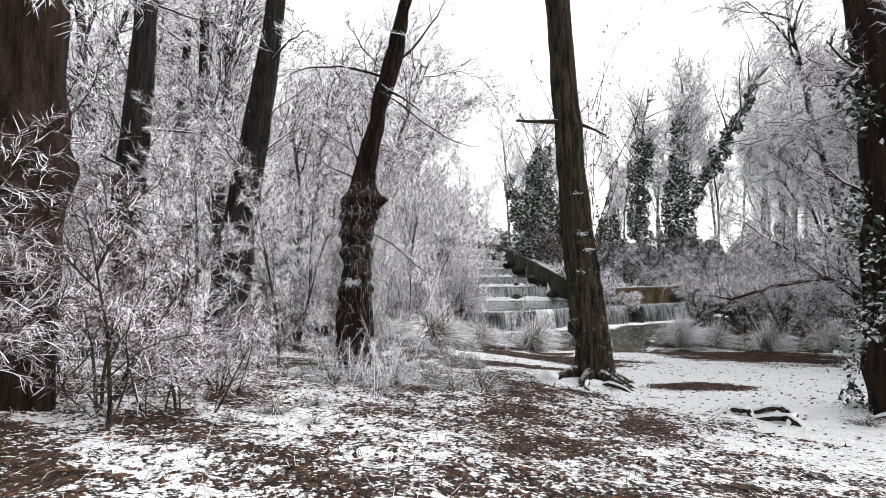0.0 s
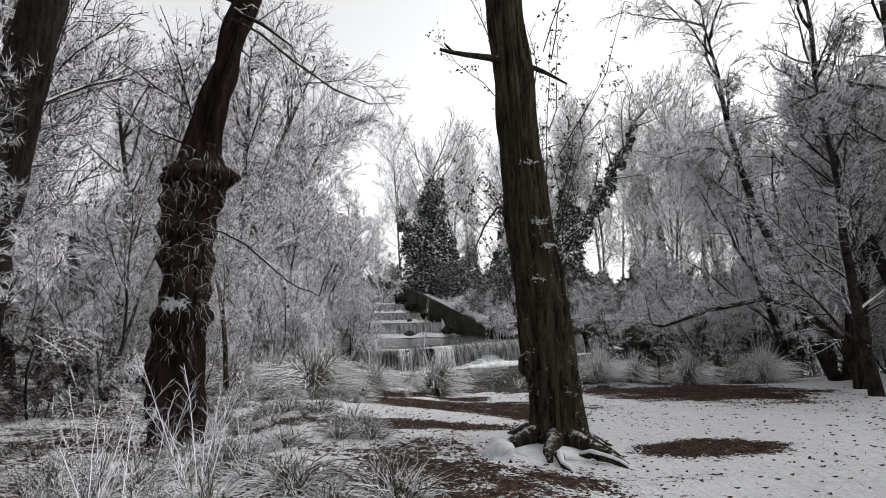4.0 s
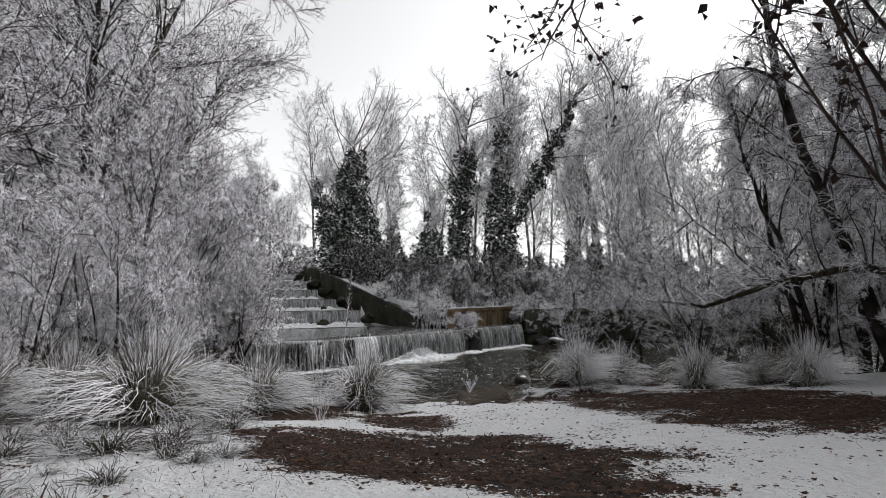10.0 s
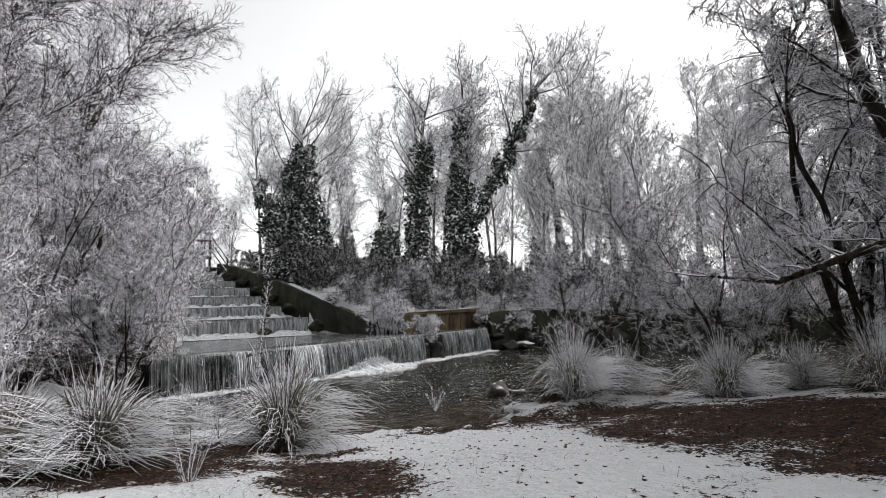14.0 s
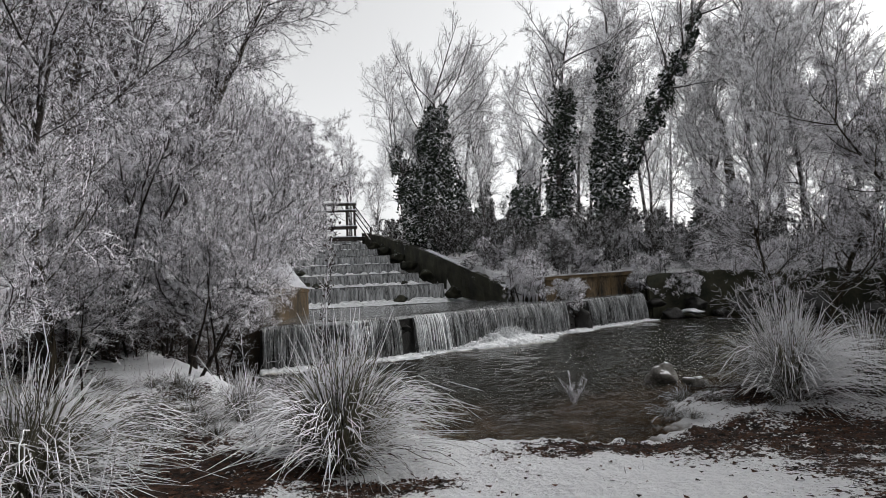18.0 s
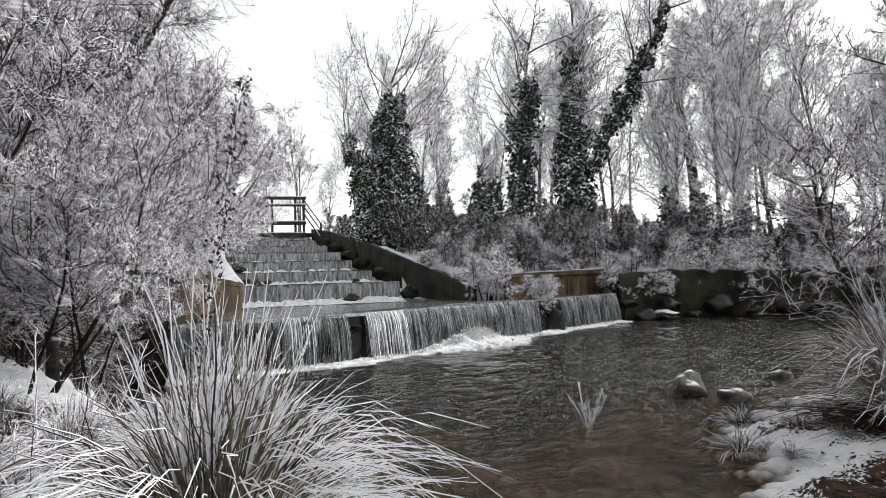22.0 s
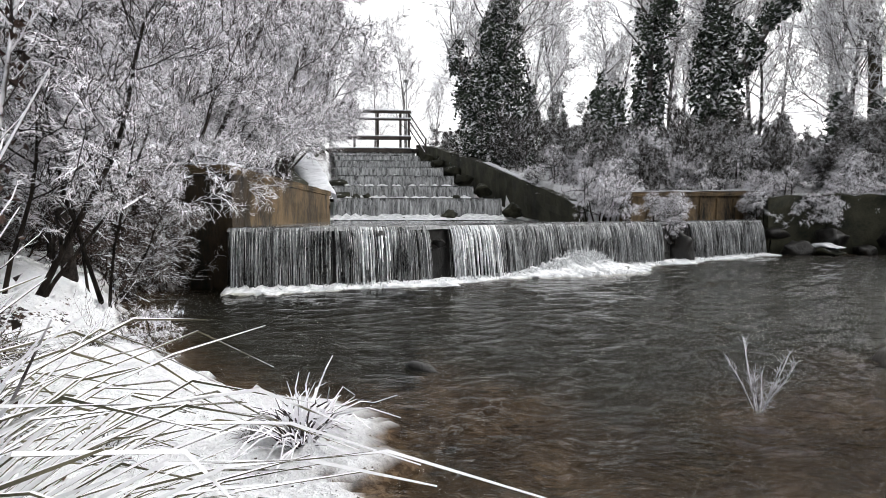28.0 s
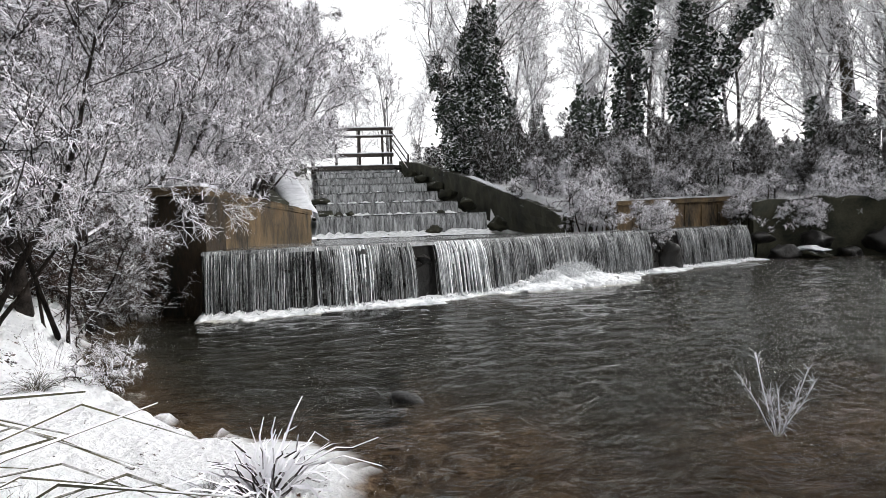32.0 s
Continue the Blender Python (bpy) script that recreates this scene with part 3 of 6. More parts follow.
def ground():
    xs = np.unique(np.concatenate([np.linspace(-500, -60, 10), np.arange(-60, -12, 2.0), np.arange(-12, -4, 0.5), np.arange(-4, 1, 0.14), np.arange(1, 12, 0.085), np.arange(12, 15, 0.14), np.arange(15, 30, 0.5), np.arange(30, 80, 2.5), np.linspace(80, 500, 10)]).round(3))
    ys = np.unique(np.concatenate([np.linspace(-400, -20, 8), np.arange(-20, 0, 1.0), np.arange(0, 22, 0.14), np.arange(22, 30, 0.085), np.arange(30, 32, 0.14), np.arange(32, 60, 0.5), np.arange(60, 120, 2.5), np.linspace(120, 700, 10)]).round(3))
    x, y = np.meshgrid(xs, ys, indexing="ij")
    z = lie(x, y)
    n, m = x.shape
    i, j = np.meshgrid(np.arange(n - 1), np.arange(m - 1), indexing="ij")
    a = i * m + j
    g = Geo().add(np.stack([x, y, z], -1).reshape(-1, 3), (), np.stack([a, a + m, a + m + 1, a + 1], -1).reshape(-1, 4))
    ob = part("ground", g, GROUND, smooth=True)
    # The bed colour climbs a little above the water as the rim's painted shade.
    for key, v in (("leafiness", leafiness(x, y)), ("wet_and_rim_shade", ramp(-z, -0.09, -0.02) * (y < 60)), ("depth_dark", ramp(-z + 0.07 * wobble(x, y, 0.6), 0.2, 0.48))):
        ob.data.attributes.new(key, "FLOAT", "POINT").data.foreach_set("value", v.ravel().astype(np.float32))
    tagged(ob, "uneven woodland ground under thin snow and brown leaves", "ground", kind="structure")


ground()


def ripples(x, y):
    """Height of the small waves that run out from the fall."""
    rng = np.random.default_rng(17)
    z = np.zeros(np.shape(x))
    for _ in range(26):
        a, wave = radians(rng.normal(-78, 17)), rng.uniform(0.28, 0.95)
        k = 2 * math.pi / wave
        z += 0.0050 * wave ** 0.8 * np.sin(k * (x * math.cos(a) + y * math.sin(a)) + rng.uniform(0, 6.28) + 0.8 * wobble(x, y, 1.7))
    chop = np.zeros(np.shape(x))
    for _ in range(18):
        a, wave = radians(rng.normal(-80, 24)), rng.uniform(0.20, 0.34)
        chop += 0.0075 * wave * np.sin(2 * math.pi / wave * (x * math.cos(a) + y * math.sin(a)) + rng.uniform(0, 6.28) + 1.1 * wobble(x, y, 0.8))
    z = z + chop * (1 - ramp(y, 31.5, 33)) * (1 - ramp(x, 12, 13)) * (0.7 + 0.5 * wobble(y, x + 5, 1.1))
    return z * (0.75 + 0.45 * wobble(x + 3, y, 1.6)) * (1 - 0.6 * ramp(x, 14, 24))


def pool():
    outline = np.array([(-1.5, 23.5), (70, -4), (70, 30), (30, 49), (20.9, 46.3), (16, 43.3), (10, 39.5), (7.5, 37.8), (5.4, 36.6), (3.5, 35.8), (1.0, 35.6), (-1.5, 36.5)], float)
    xs = np.unique(np.concatenate([np.arange(-1.6, 13, 0.07), np.arange(13, 26, 0.3), np.arange(26, 71, 1.5)]).round(3))
    ys = np.unique(np.concatenate([np.arange(-4, 24, 1.0), np.arange(24, 33, 0.05), np.arange(33, 49, 0.13)]).round(3))
    x, y = np.meshgrid(xs, ys, indexing="ij")
    n, m = x.shape
    i, j = np.meshgrid(np.arange(n - 1), np.arange(m - 1), indexing="ij")
    keep = beyond(outline, (x[:-1, :-1] + x[1:, 1:]) / 2, (y[:-1, :-1] + y[1:, 1:]) / 2) < 0.1
    a = (i * m + j)[keep]
    ob = part("water", Geo().add(np.stack([x, y, ripples(x, y)], -1).reshape(-1, 3), (), np.stack([a, a + m, a + m + 1, a + 1], -1)), WATER, smooth=True)
    ob.visible_shadow = False
    tagged(ob, "dark rippled water of the pool below the weir", "water", kind="structure")


pool()

# ---- the weir ----
WEIR = np.array([(1.2, 35.38), (3.5, 35.7), (5.4, 36.5), (7.5, 37.7), (10.0, 39.4), (12.2, 40.8), (14.2, 42.1), (16.0, 43.3), (18.4, 44.8), (21.0, 46.3)])
WRUN = np.r_[0, np.cumsum(np.hypot(*np.diff(WEIR, axis=0).T))]


def weir_at(s):
    x, y = np.interp(s, WRUN, WEIR[:, 0]), np.interp(s, WRUN, WEIR[:, 1])
    e = 0.05
    dx, dy = np.interp(s + e, WRUN, WEIR[:, 0]) - np.interp(s - e, WRUN, WEIR[:, 0]), np.interp(s + e, WRUN, WEIR[:, 1]) - np.interp(s - e, WRUN, WEIR[:, 1])
    k = np.hypot(dx, dy) + 1e-9
    return x, y, dy / k, -dx / k


def crest(s):
    return 1.36 + 0.006 * s


def strands(geo, rng, s0, s1, count, wide=0.035, top=None, foot=-0.05, out=0.30, whole=0.65):
    """Ropes of falling water between two stretches of the weir's crest."""
    for s in rng.uniform(s0, s1, count):
        x, y, nx, ny = weir_at(s)
        h = (crest(s) if top is None else top) + 0.015
        k = np.linspace(0, 1, 7)
        if rng.random() > whole:
            k = k * rng.uniform(0.3, 0.8)
        o = 0.04 + out * np.sqrt(k) * rng.uniform(0.7, 1.15)
        drop = h + (foot - h) * k
        side = np.cumsum(rng.normal(0, 0.006, 7))
        px, py = x + nx * o - ny * side, y + ny * o + nx * side
        w = wide * rng.uniform(0.2, 1.0) ** 1.5 * 1.9 * (1 - 0.45 * k)
        geo.tube(np.stack([px, py, drop], 1), w, 4, False)


def weir():
    rng = np.random.default_rng(4)
    top = thing("weir", pose(0, 0, 0), "broad stone weir with water curtains falling into the pool", "weir")
    line = [(x, y, -0.9, crest(s)) for (x, y), s in zip(WEIR, WRUN)]
    part("face", wall_along(line, -0.0 + 1.2, 0.035, 0.35, 3), WETSTONE, top, "wet dark stone face behind the water")
    g = Geo()
    s = np.arange(0.0, WRUN[-1], 0.16)
    for a in s:
        if rng.random() < 0.75:
            x, y, nx, ny = weir_at(a)
            z, r = rng.uniform(0.1, 1.25), rng.uniform(0.06, 0.18)
            b = bmesh.new()
            bmesh.ops.create_icosphere(b, subdivisions=1, radius=r)
            v = np.array([tuple(q.co) for q in b.verts]) * (1.3, 1.3, 0.7) + (x + nx * 0.02, y + ny * 0.02, z)
            g.add(v + rng.normal(0, 0.02, v.shape), [[q.index for q in f.verts] for f in b.faces])
            b.free()
    tagged(part("rubble_face", g, WETSTONE, top, "uneven wet stones of the weir's face"), kind="stuff")
    gaps = [(0.05, 4.75, 430), (5.35, 6.9, 110), (6.9, 14.9, 720), (16.9, 23.0, 480)]
    for a, b, n in gaps:
        g = Geo()
        strands(g, rng, a, min(b, WRUN[-1] - 0.3), n, 0.0135)
        tagged(part("water_curtain", g, STRAND, top, "white strands of falling water", True), kind="stuff")
    g, n = Geo(), 700
    ss = np.linspace(0.02, WRUN[-1] - 0.3, n)
    x, y, nx, ny = weir_at(ss)
    cols = []
    for o, f in ((0.05, 1.0), (0.12, 0.9), (0.18, 0.6), (0.22, 0.3), (0.25, 0.0)):
        w = o + 0.03 * np.sin(ss * 31) + rng.normal(0, 0.015, n)
        cols.append(np.stack([x + nx * w, y + ny * w, (crest(ss) + 0.01) * f - 0.04], 1))
    v, m = np.stack(cols, 1).reshape(-1, 3), 5
    hole = lambda s: 4.75 < s < 5.3 or 15.0 < s < 16.8
    g.add(v, (), [(i * m + k, (i + 1) * m + k, (i + 1) * m + k + 1, i * m + k + 1) for i in range(n - 1) if not hole(ss[i]) and rng.random() < 0.22 for k in range(m - 1)])
    tagged(part("water_sheet", g, SHEET, top, "thin dark sheet of falling water", True), kind="stuff")
    g = Geo()
    strands(g, rng, 5.4, 6.9, 70, 0.022, out=0.40, whole=0.6)
    strands(g, rng, 2.9, 3.7, 26, 0.020, out=0.36, whole=0.6)
    tagged(part("water_curtain", g, FOAM, top, "thick white gush of falling water", True), kind="stuff")
    # the sheet of water that slides over the crest
    g = Geo()
    n = 120
    ss = np.linspace(0.02, WRUN[-1] - 0.3, n)
    cols = []
    for off, dz in ((0.10, -0.06), (0.04, 0.01), (-0.15, 0.045), (-0.5, 0.05), (-1.1, 0.055)):
        x, y, nx, ny = weir_at(ss)
        cols.append(np.stack([x + nx * off, y + ny * off, crest(ss) + dz + rng.normal(0, 0.006, n)], 1))
    v, m = np.stack(cols, 1).reshape(-1, 3), len(cols)
    g.add(v, (), [(i * m + k, (i + 1) * m + k, (i + 1) * m + k + 1, i * m + k + 1) for i in range(n - 1) for k in range(m - 1)])
    part("lip", g, THIN, top, "smooth water sliding over the crest", True)
    # foam along the foot
    g = Geo()
    n = 260
    ss = np.linspace(-0.1, WRUN[-1] - 0.2, n)
    wide = 0.6 + 0.2 * np.sin(ss * 1.7) + 1.2 * np.exp(-((ss - 10.4) / 1.9) ** 2) + 0.2 * rng.random(n)
    high = 0.06 + 0.05 * rng.random(n) + 0.34 * np.exp(-((ss - 9.8) / 1.6) ** 2)
    cols = []
    for k, hz in ((0.0, 0.3), (0.15, 1.0), (0.4, 0.9), (0.7, 0.45), (0.9, 0.2), (1.0, -0.4)):
        x, y, nx, ny = weir_at(ss)
        o = 0.1 + wide * k * rng.uniform(0.85, 1.15, n)
        cols.append(np.stack([x + nx * o, y + ny * o, high * hz * rng.uniform(0.6, 1.3, n) + 0.004], 1))
    v, m = np.stack(cols, 1).reshape(-1, 3), len(cols)
    g.add(v, (), [(i * m + k, (i + 1) * m + k, (i + 1) * m + k + 1, i * m + k + 1) for i in range(n - 1) for k in range(m - 1)])
    part("foam", g, FOAM, top, "white foam at the foot of the fall", True)
    g = Geo()
    s = np.r_[rng.normal(9.9, 1.0, 4200), rng.uniform(0.1, WRUN[-1] - 0.5, 900)]
    tall = 0.10 + 0.55 * np.exp(-((s - 9.9) / 1.3) ** 2)
    x, y, nx, ny = weir_at(s)
    o = 0.3 + rng.uniform(0, 0.6, len(s)) * (0.4 + 1.6 * tall)
    p = np.stack([x + nx * o, y + ny * o, rng.uniform(0, 1, len(s)) ** 1.6 * tall], 1)
    e = p + rng.normal(0, 0.05, p.shape) + (0, 0, 0.04)
    g.needles(p, e, 0.014)
    tagged(part("spray", g, FOAM, top, "white spray thrown up where the fall lands"), kind="stuff")


weir()


def basin_and_steps():
    """The shallow basin above the crest and the stepped cascade behind it."""
    rng = np.random.default_rng(8)
    top = thing("cascade", pose(0, 0, 0), "stepped stone spillway with a thin white sheet of water", "cascade")
    bm = bmesh.new()
    bm.faces.new([bm.verts.new((x, y, 1.425)) for x, y in [(1.0, 36.0), (2.0, 45.2), (1.4, 51), (0.6, 56.2), (11.6, 56.2), (13.6, 53), (15.2, 46.6), (21.8, 48.2), (20.5, 46.8), (16, 44.0), (10, 40.1), (7.5, 38.4), (5.4, 37.2), (3.5, 36.4)]])
    bmesh.ops.triangulate(bm, faces=bm.faces)
    part("basin", bm, THIN, top, "shallow water above the crest")
    edges = [(56, 1.42, 2.75, 0.5, 10.75), (61.5, 2.75, 3.8, -0.3, 9.6), (66, 3.8, 4.87, -0.9, 8.5), (70.5, 4.87, 5.95, -1.5, 7.9), (75, 5.95, 6.98, -2.1, 6.9), (79, 6.98, 7.9, -2.8, 5.8), (82.5, 7.9, 8.55, -3.4, 5.4), (85.5, 8.55, 9.0, -3.8, 5.2)]
    for k, (y, lo, hi, xa, xb) in enumerate(edges):
        nxt = edges[k + 1] if k + 1 < len(edges) else (92, 0, 0, -4.4, 5.4)
        g = wall_along([(xb, y, lo - 0.6, hi), (xa, y, lo - 0.6, hi)], -(nxt[0] - y) - 0.3, 0.03, 0.6, 20 + k)
        part("step", g, WETSTONE, top)
        g = Geo()
        n = 160
        xs = np.linspace(xa, xb, n)
        rows = [np.stack([xs, y - o + rng.normal(0, 0.03, n), hi + 0.02 + (lo - hi) * f + 0 * xs], 1) for o, f in ((0.05, 0), (0.16, 0.2), (0.24, 0.6), (0.28, 1.0))]
        g.add(np.stack(rows, 1).reshape(-1, 3), (), [(i * 4 + j, (i + 1) * 4 + j, (i + 1) * 4 + j + 1, i * 4 + j + 1) for i in range(n - 1) for j in range(3)])
        tagged(part("water_sheet", g, PALE_SHEET, top, smooth=True), kind="stuff")
        g = Geo()
        for x in rng.uniform(xa + 0.1, xb - 0.1, 150 if k == 0 else 40):
            kk = np.linspace(0, 1, 4)
            white = rng.uniform(0.6, 1.4)
            g.tube(np.stack([np.full(4, x) + np.cumsum(rng.normal(0, 0.01, 4)), y - 0.05 - 0.22 * np.sqrt(kk), hi + 0.03 + (lo - hi) * kk], 1), 0.013 * white * (1 - 0.3 * kk), 3, False)
        tagged(part("water_curtain", g, STRAND, top, smooth=True), kind="stuff")
        g, n = Geo(), 40
        xs = np.linspace(xa, xb, n)
        rows = [np.stack([xs, np.full(n, y - 0.12 + (nxt[0] - y) * q) + rng.normal(0, 0.02, n), hi + 0.035 + rng.normal(0, 0.012, n)], 1) for q in (0, 0.15, 0.5, 0.85, 1.0)]
        v = np.stack(rows, 1).reshape(-1, 3)
        g.add(v, (), [(i * 5 + j, (i + 1) * 5 + j, (i + 1) * 5 + j + 1, i * 5 + j + 1) for i in range(n - 1) for j in range(4)])
        part("tread_water", g, TREAD, top, "white broken water running over the step", True)
        g = Geo()
        rows = [np.stack([xs, y - o + rng.normal(0, 0.05, n), lo + h * rng.uniform(0.5, 1.5, n)], 1) for o, h in ((0.1, 0.34), (0.6, 0.28), (1.6, 0.14), (3.0, 0.04))]
        v = np.stack(rows, 1).reshape(-1, 3)
        g.add(v, (), [(i * 4 + j, (i + 1) * 4 + j, (i + 1) * 4 + j + 1, i * 4 + j + 1) for i in range(n - 1) for j in range(3)])
        part("foam", g, FOAM, top, smooth=True)
    return top


basin_and_steps()


def rock(name, at, size, label, seed, material=STONE, category="rock", group="", flat=0.7):
    rng = np.random.default_rng(seed)
    bm = bmesh.new()
    bmesh.ops.create_icosphere(bm, subdivisions=3, radius=1.0)
    off = rng.uniform(-9, 9, 3)
    cuts = rng.normal(size=(11, 3))
    cuts = [(Vector(c / np.linalg.norm(c)), h) for c, h in zip(cuts, rng.uniform(0.58, 0.85, 11))]
    for v in bm.verts:
        p = Vector(v.co)
        for face, h in cuts:
            p = p - face * max(0.0, p.dot(face) - h)
        k = 1 + 0.46 * noise.noise(p * 1.2 + Vector(off)) + 0.22 * noise.noise(p * 2.6 + Vector(off)) + 0.06 * noise.noise(p * 7.0 + Vector(off))
        v.co = Vector((p.x * size * k * 1.15, p.y * size * k * 0.85, p.z * size * k * flat))
    ob = part(name, bm, material, None, label, True)
    ob.matrix_basis = pose(*at, 0, 0, rng.uniform(0, 360))
    return tagged(ob, label, category, group)


for k, (x, y, z, s) in enumerate([(4.6, 54.2, 1.5, 0.5), (7.4, 55, 1.75, 0.7), (8.4, 60.4, 2.9, 0.7), (1.6, 60.4, 2.85, 0.6), (9.6, 65, 3.9, 0.6), (9.8, 69.5, 4.8, 0.6), (8.6, 60.9, 2.8, 0.5), (10.4, 62.6, 3.7, 1.0), (9.3, 67.2, 4.8, 1.0), (8.8, 71.6, 5.9, 1.0), (7.8, 76.0, 6.9, 1.0), (6.7, 79.8, 7.8, 0.9), (0.2, 60.8, 3.1, 0.9), (1.3, 60.6, 3.0, 0.7), (2.1, 60.8, 3.1, 0.6), (11.6, 57.0, 2.2, 0.9), (-0.6, 65.2, 4.3, 0.8)]):
    rock("boulder", (x, y, z - 0.12), s * 0.8, "wet dark boulder with snow lying in the cascade", 40 + k, MOSSY, "rock", "boulders in the cascade")


def walls():
    # left abutment
    a = thing("abutment_wall", pose(0, 0, 0), "ochre-stained concrete abutment wall with a coping slab", "wall", "", "structure")
    part("wall_body", wall_along([(1.25, 36.0, 1.30, 2.62), (1.95, 45.2, 1.30, 2.5)], 0.7, 0.012, 0.5, 5), CONCRETE, a)
    part("pier", wall_along([(-0.3, 35.75, -0.8, 2.62), (1.27, 35.5, -0.8, 2.62)], 0.9, 0.012, 0.4, 6), CONCRETE_WET_SHADED, a, "wet concrete pier at the water's edge, darkened by painted shade")
    part("coping", wall_along([(1.17, 35.42, 2.62, 2.82), (1.27, 36.0, 2.62, 2.82), (1.99, 45.3, 2.5, 2.68)], 0.85, 0.01, 0.5, 7), CONCRETE, a, "projecting concrete coping")
    pier_coping = part("coping", wall_along([(-0.35, 35.68, 2.62, 2.82), (1.2, 35.42, 2.62, 2.82)], 0.95, 0.01, 0.5, 8), CONCRETE, a, "projecting concrete coping")
    part("snow_cap", wall_along([(-0.35, 35.8, 2.823, 2.87), (1.2, 35.55, 2.823, 2.88)], 0.75, 0.012, 0.25, 9), SNOW, pier_coping, "thin snow on the coping")
    part("snow_cap", wall_along([(0.98, 42.2, 2.66, 2.72), (1.5, 42.6, 2.66, 2.76), (1.62, 43.6, 2.64, 2.72)], 0.3, 0.012, 0.25, 9), SNOW, a, "small heap of snow")
    # sloping walls beside the cascade
    b = thing("spillway_wall", pose(0, 0, 0), "mossy sloping wall beside the cascade, its top snowy", "wall", "", "structure")
    part("wall_body", wall_along([(13.9, 50.5, 0.9, 2.2), (13.5, 53, 1.2, 2.9), (12.2, 60, 1.8, 4.4), (10.6, 66, 3.0, 6.0), (7.6, 80, 6.0, 8.9), (5.6, 86, 7.5, 10.0)], -0.8, 0.03, 0.7, 10), MOSSY, b)
    part("snow_cap", wall_along([(13.95, 50.7, 2.22, 2.28), (12.35, 60, 4.42, 4.48), (10.8, 66, 6.02, 6.06)], -0.55, 0.02, 0.5, 11), SNOW, b, "thin snow along the wall's top")
    c = thing("spillway_wall", pose(0, 0, 0), "sloping wall beside the cascade covered with smooth snow", "wall", "", "structure")
    part("wall_body", wall_along([(0.9, 49.5, 1.0, 2.75), (-1.6, 54, 1.2, 4.4), (-2.4, 60, 2.2, 5.7), (-5.0, 86, 7.0, 10.0)], 0.9, 0.03, 0.7, 12), MOSSY, c)
    g = Geo()
    n = 16
    s = np.linspace(0, 1, n)
    lo, hi = np.array([1.25, 49.2, 2.72]), np.array([-1.9, 60.0, 5.95])
    rows = [lo + (hi - lo) * s[:, None] + np.array([o, 0, h]) for o, h in ((0.45, -0.55), (0.40, 0.0), (0.2, 0.1), (-0.6, 0.12), (-1.0, 0.0), (-1.05, -0.5))]
    v = np.stack(rows, 1).reshape(-1, 3) + np.random.default_rng(3).normal(0, 0.012, (n * 6, 3))
    g.add(v, (), [(i * 6 + k, (i + 1) * 6 + k, (i + 1) * 6 + k + 1, i * 6 + k + 1) for i in range(n - 1) for k in range(5)])
    part("snow_cap", g, SNOW, c, "smooth snow on the sloping wall", True)
    # right retaining wall
    d = thing("retaining_wall", pose(0, 0, 0), "rust-stained concrete retaining wall with snowy coping", "wall", "", "structure")
    part("wall_body", wall_along([(15.0, 46.4, 0.8, 2.55), (22.0, 48.4, 0.8, 2.72)][::-1], -0.8, 0.015, 0.5, 13), CONCRETE, d)
    ret_coping = part("coping", wall_along([(14.9, 46.25, 2.55, 2.75), (22.1, 48.25, 2.72, 2.92)][::-1], -0.95, 0.01, 0.5, 14), CONCRETE, d)
    part("snow_cap", wall_along([(14.9, 46.35, 2.752, 2.82), (22.0, 48.32, 2.922, 2.99)][::-1], -0.8, 0.012, 0.3, 15), SNOW, ret_coping, "snow along the coping")
    for k in np.linspace(0.12, 0.95, 7):
        x, y = 15.0 + 7 * k, 46.4 + 2 * k
        part("buttress_rib", beam((x, y - 0.03, 0.9), (x, y - 0.03, 2.55), 0.12, 0.09), CONCRETE, d)
    e = thing("rough_bank_wall", pose(0, 0, 0), "low dark boulder wall along the far bank", "wall", "", "structure")
    part("wall_body", wall_along([(21.6, 46.7, -0.6, 2.5), (24, 46.9, -0.6, 2.7), (26.8, 46.2, -0.6, 2.6), (30.3, 43.2, -0.6, 2.4), (36.2, 37.2, -0.6, 2.2), (45.3, 29.2, -0.6, 2.0), (63, 17.2, -0.6, 1.8)], 1.6, 0.10, 0.5, 16), MOSSY, e, smooth=True)


walls()


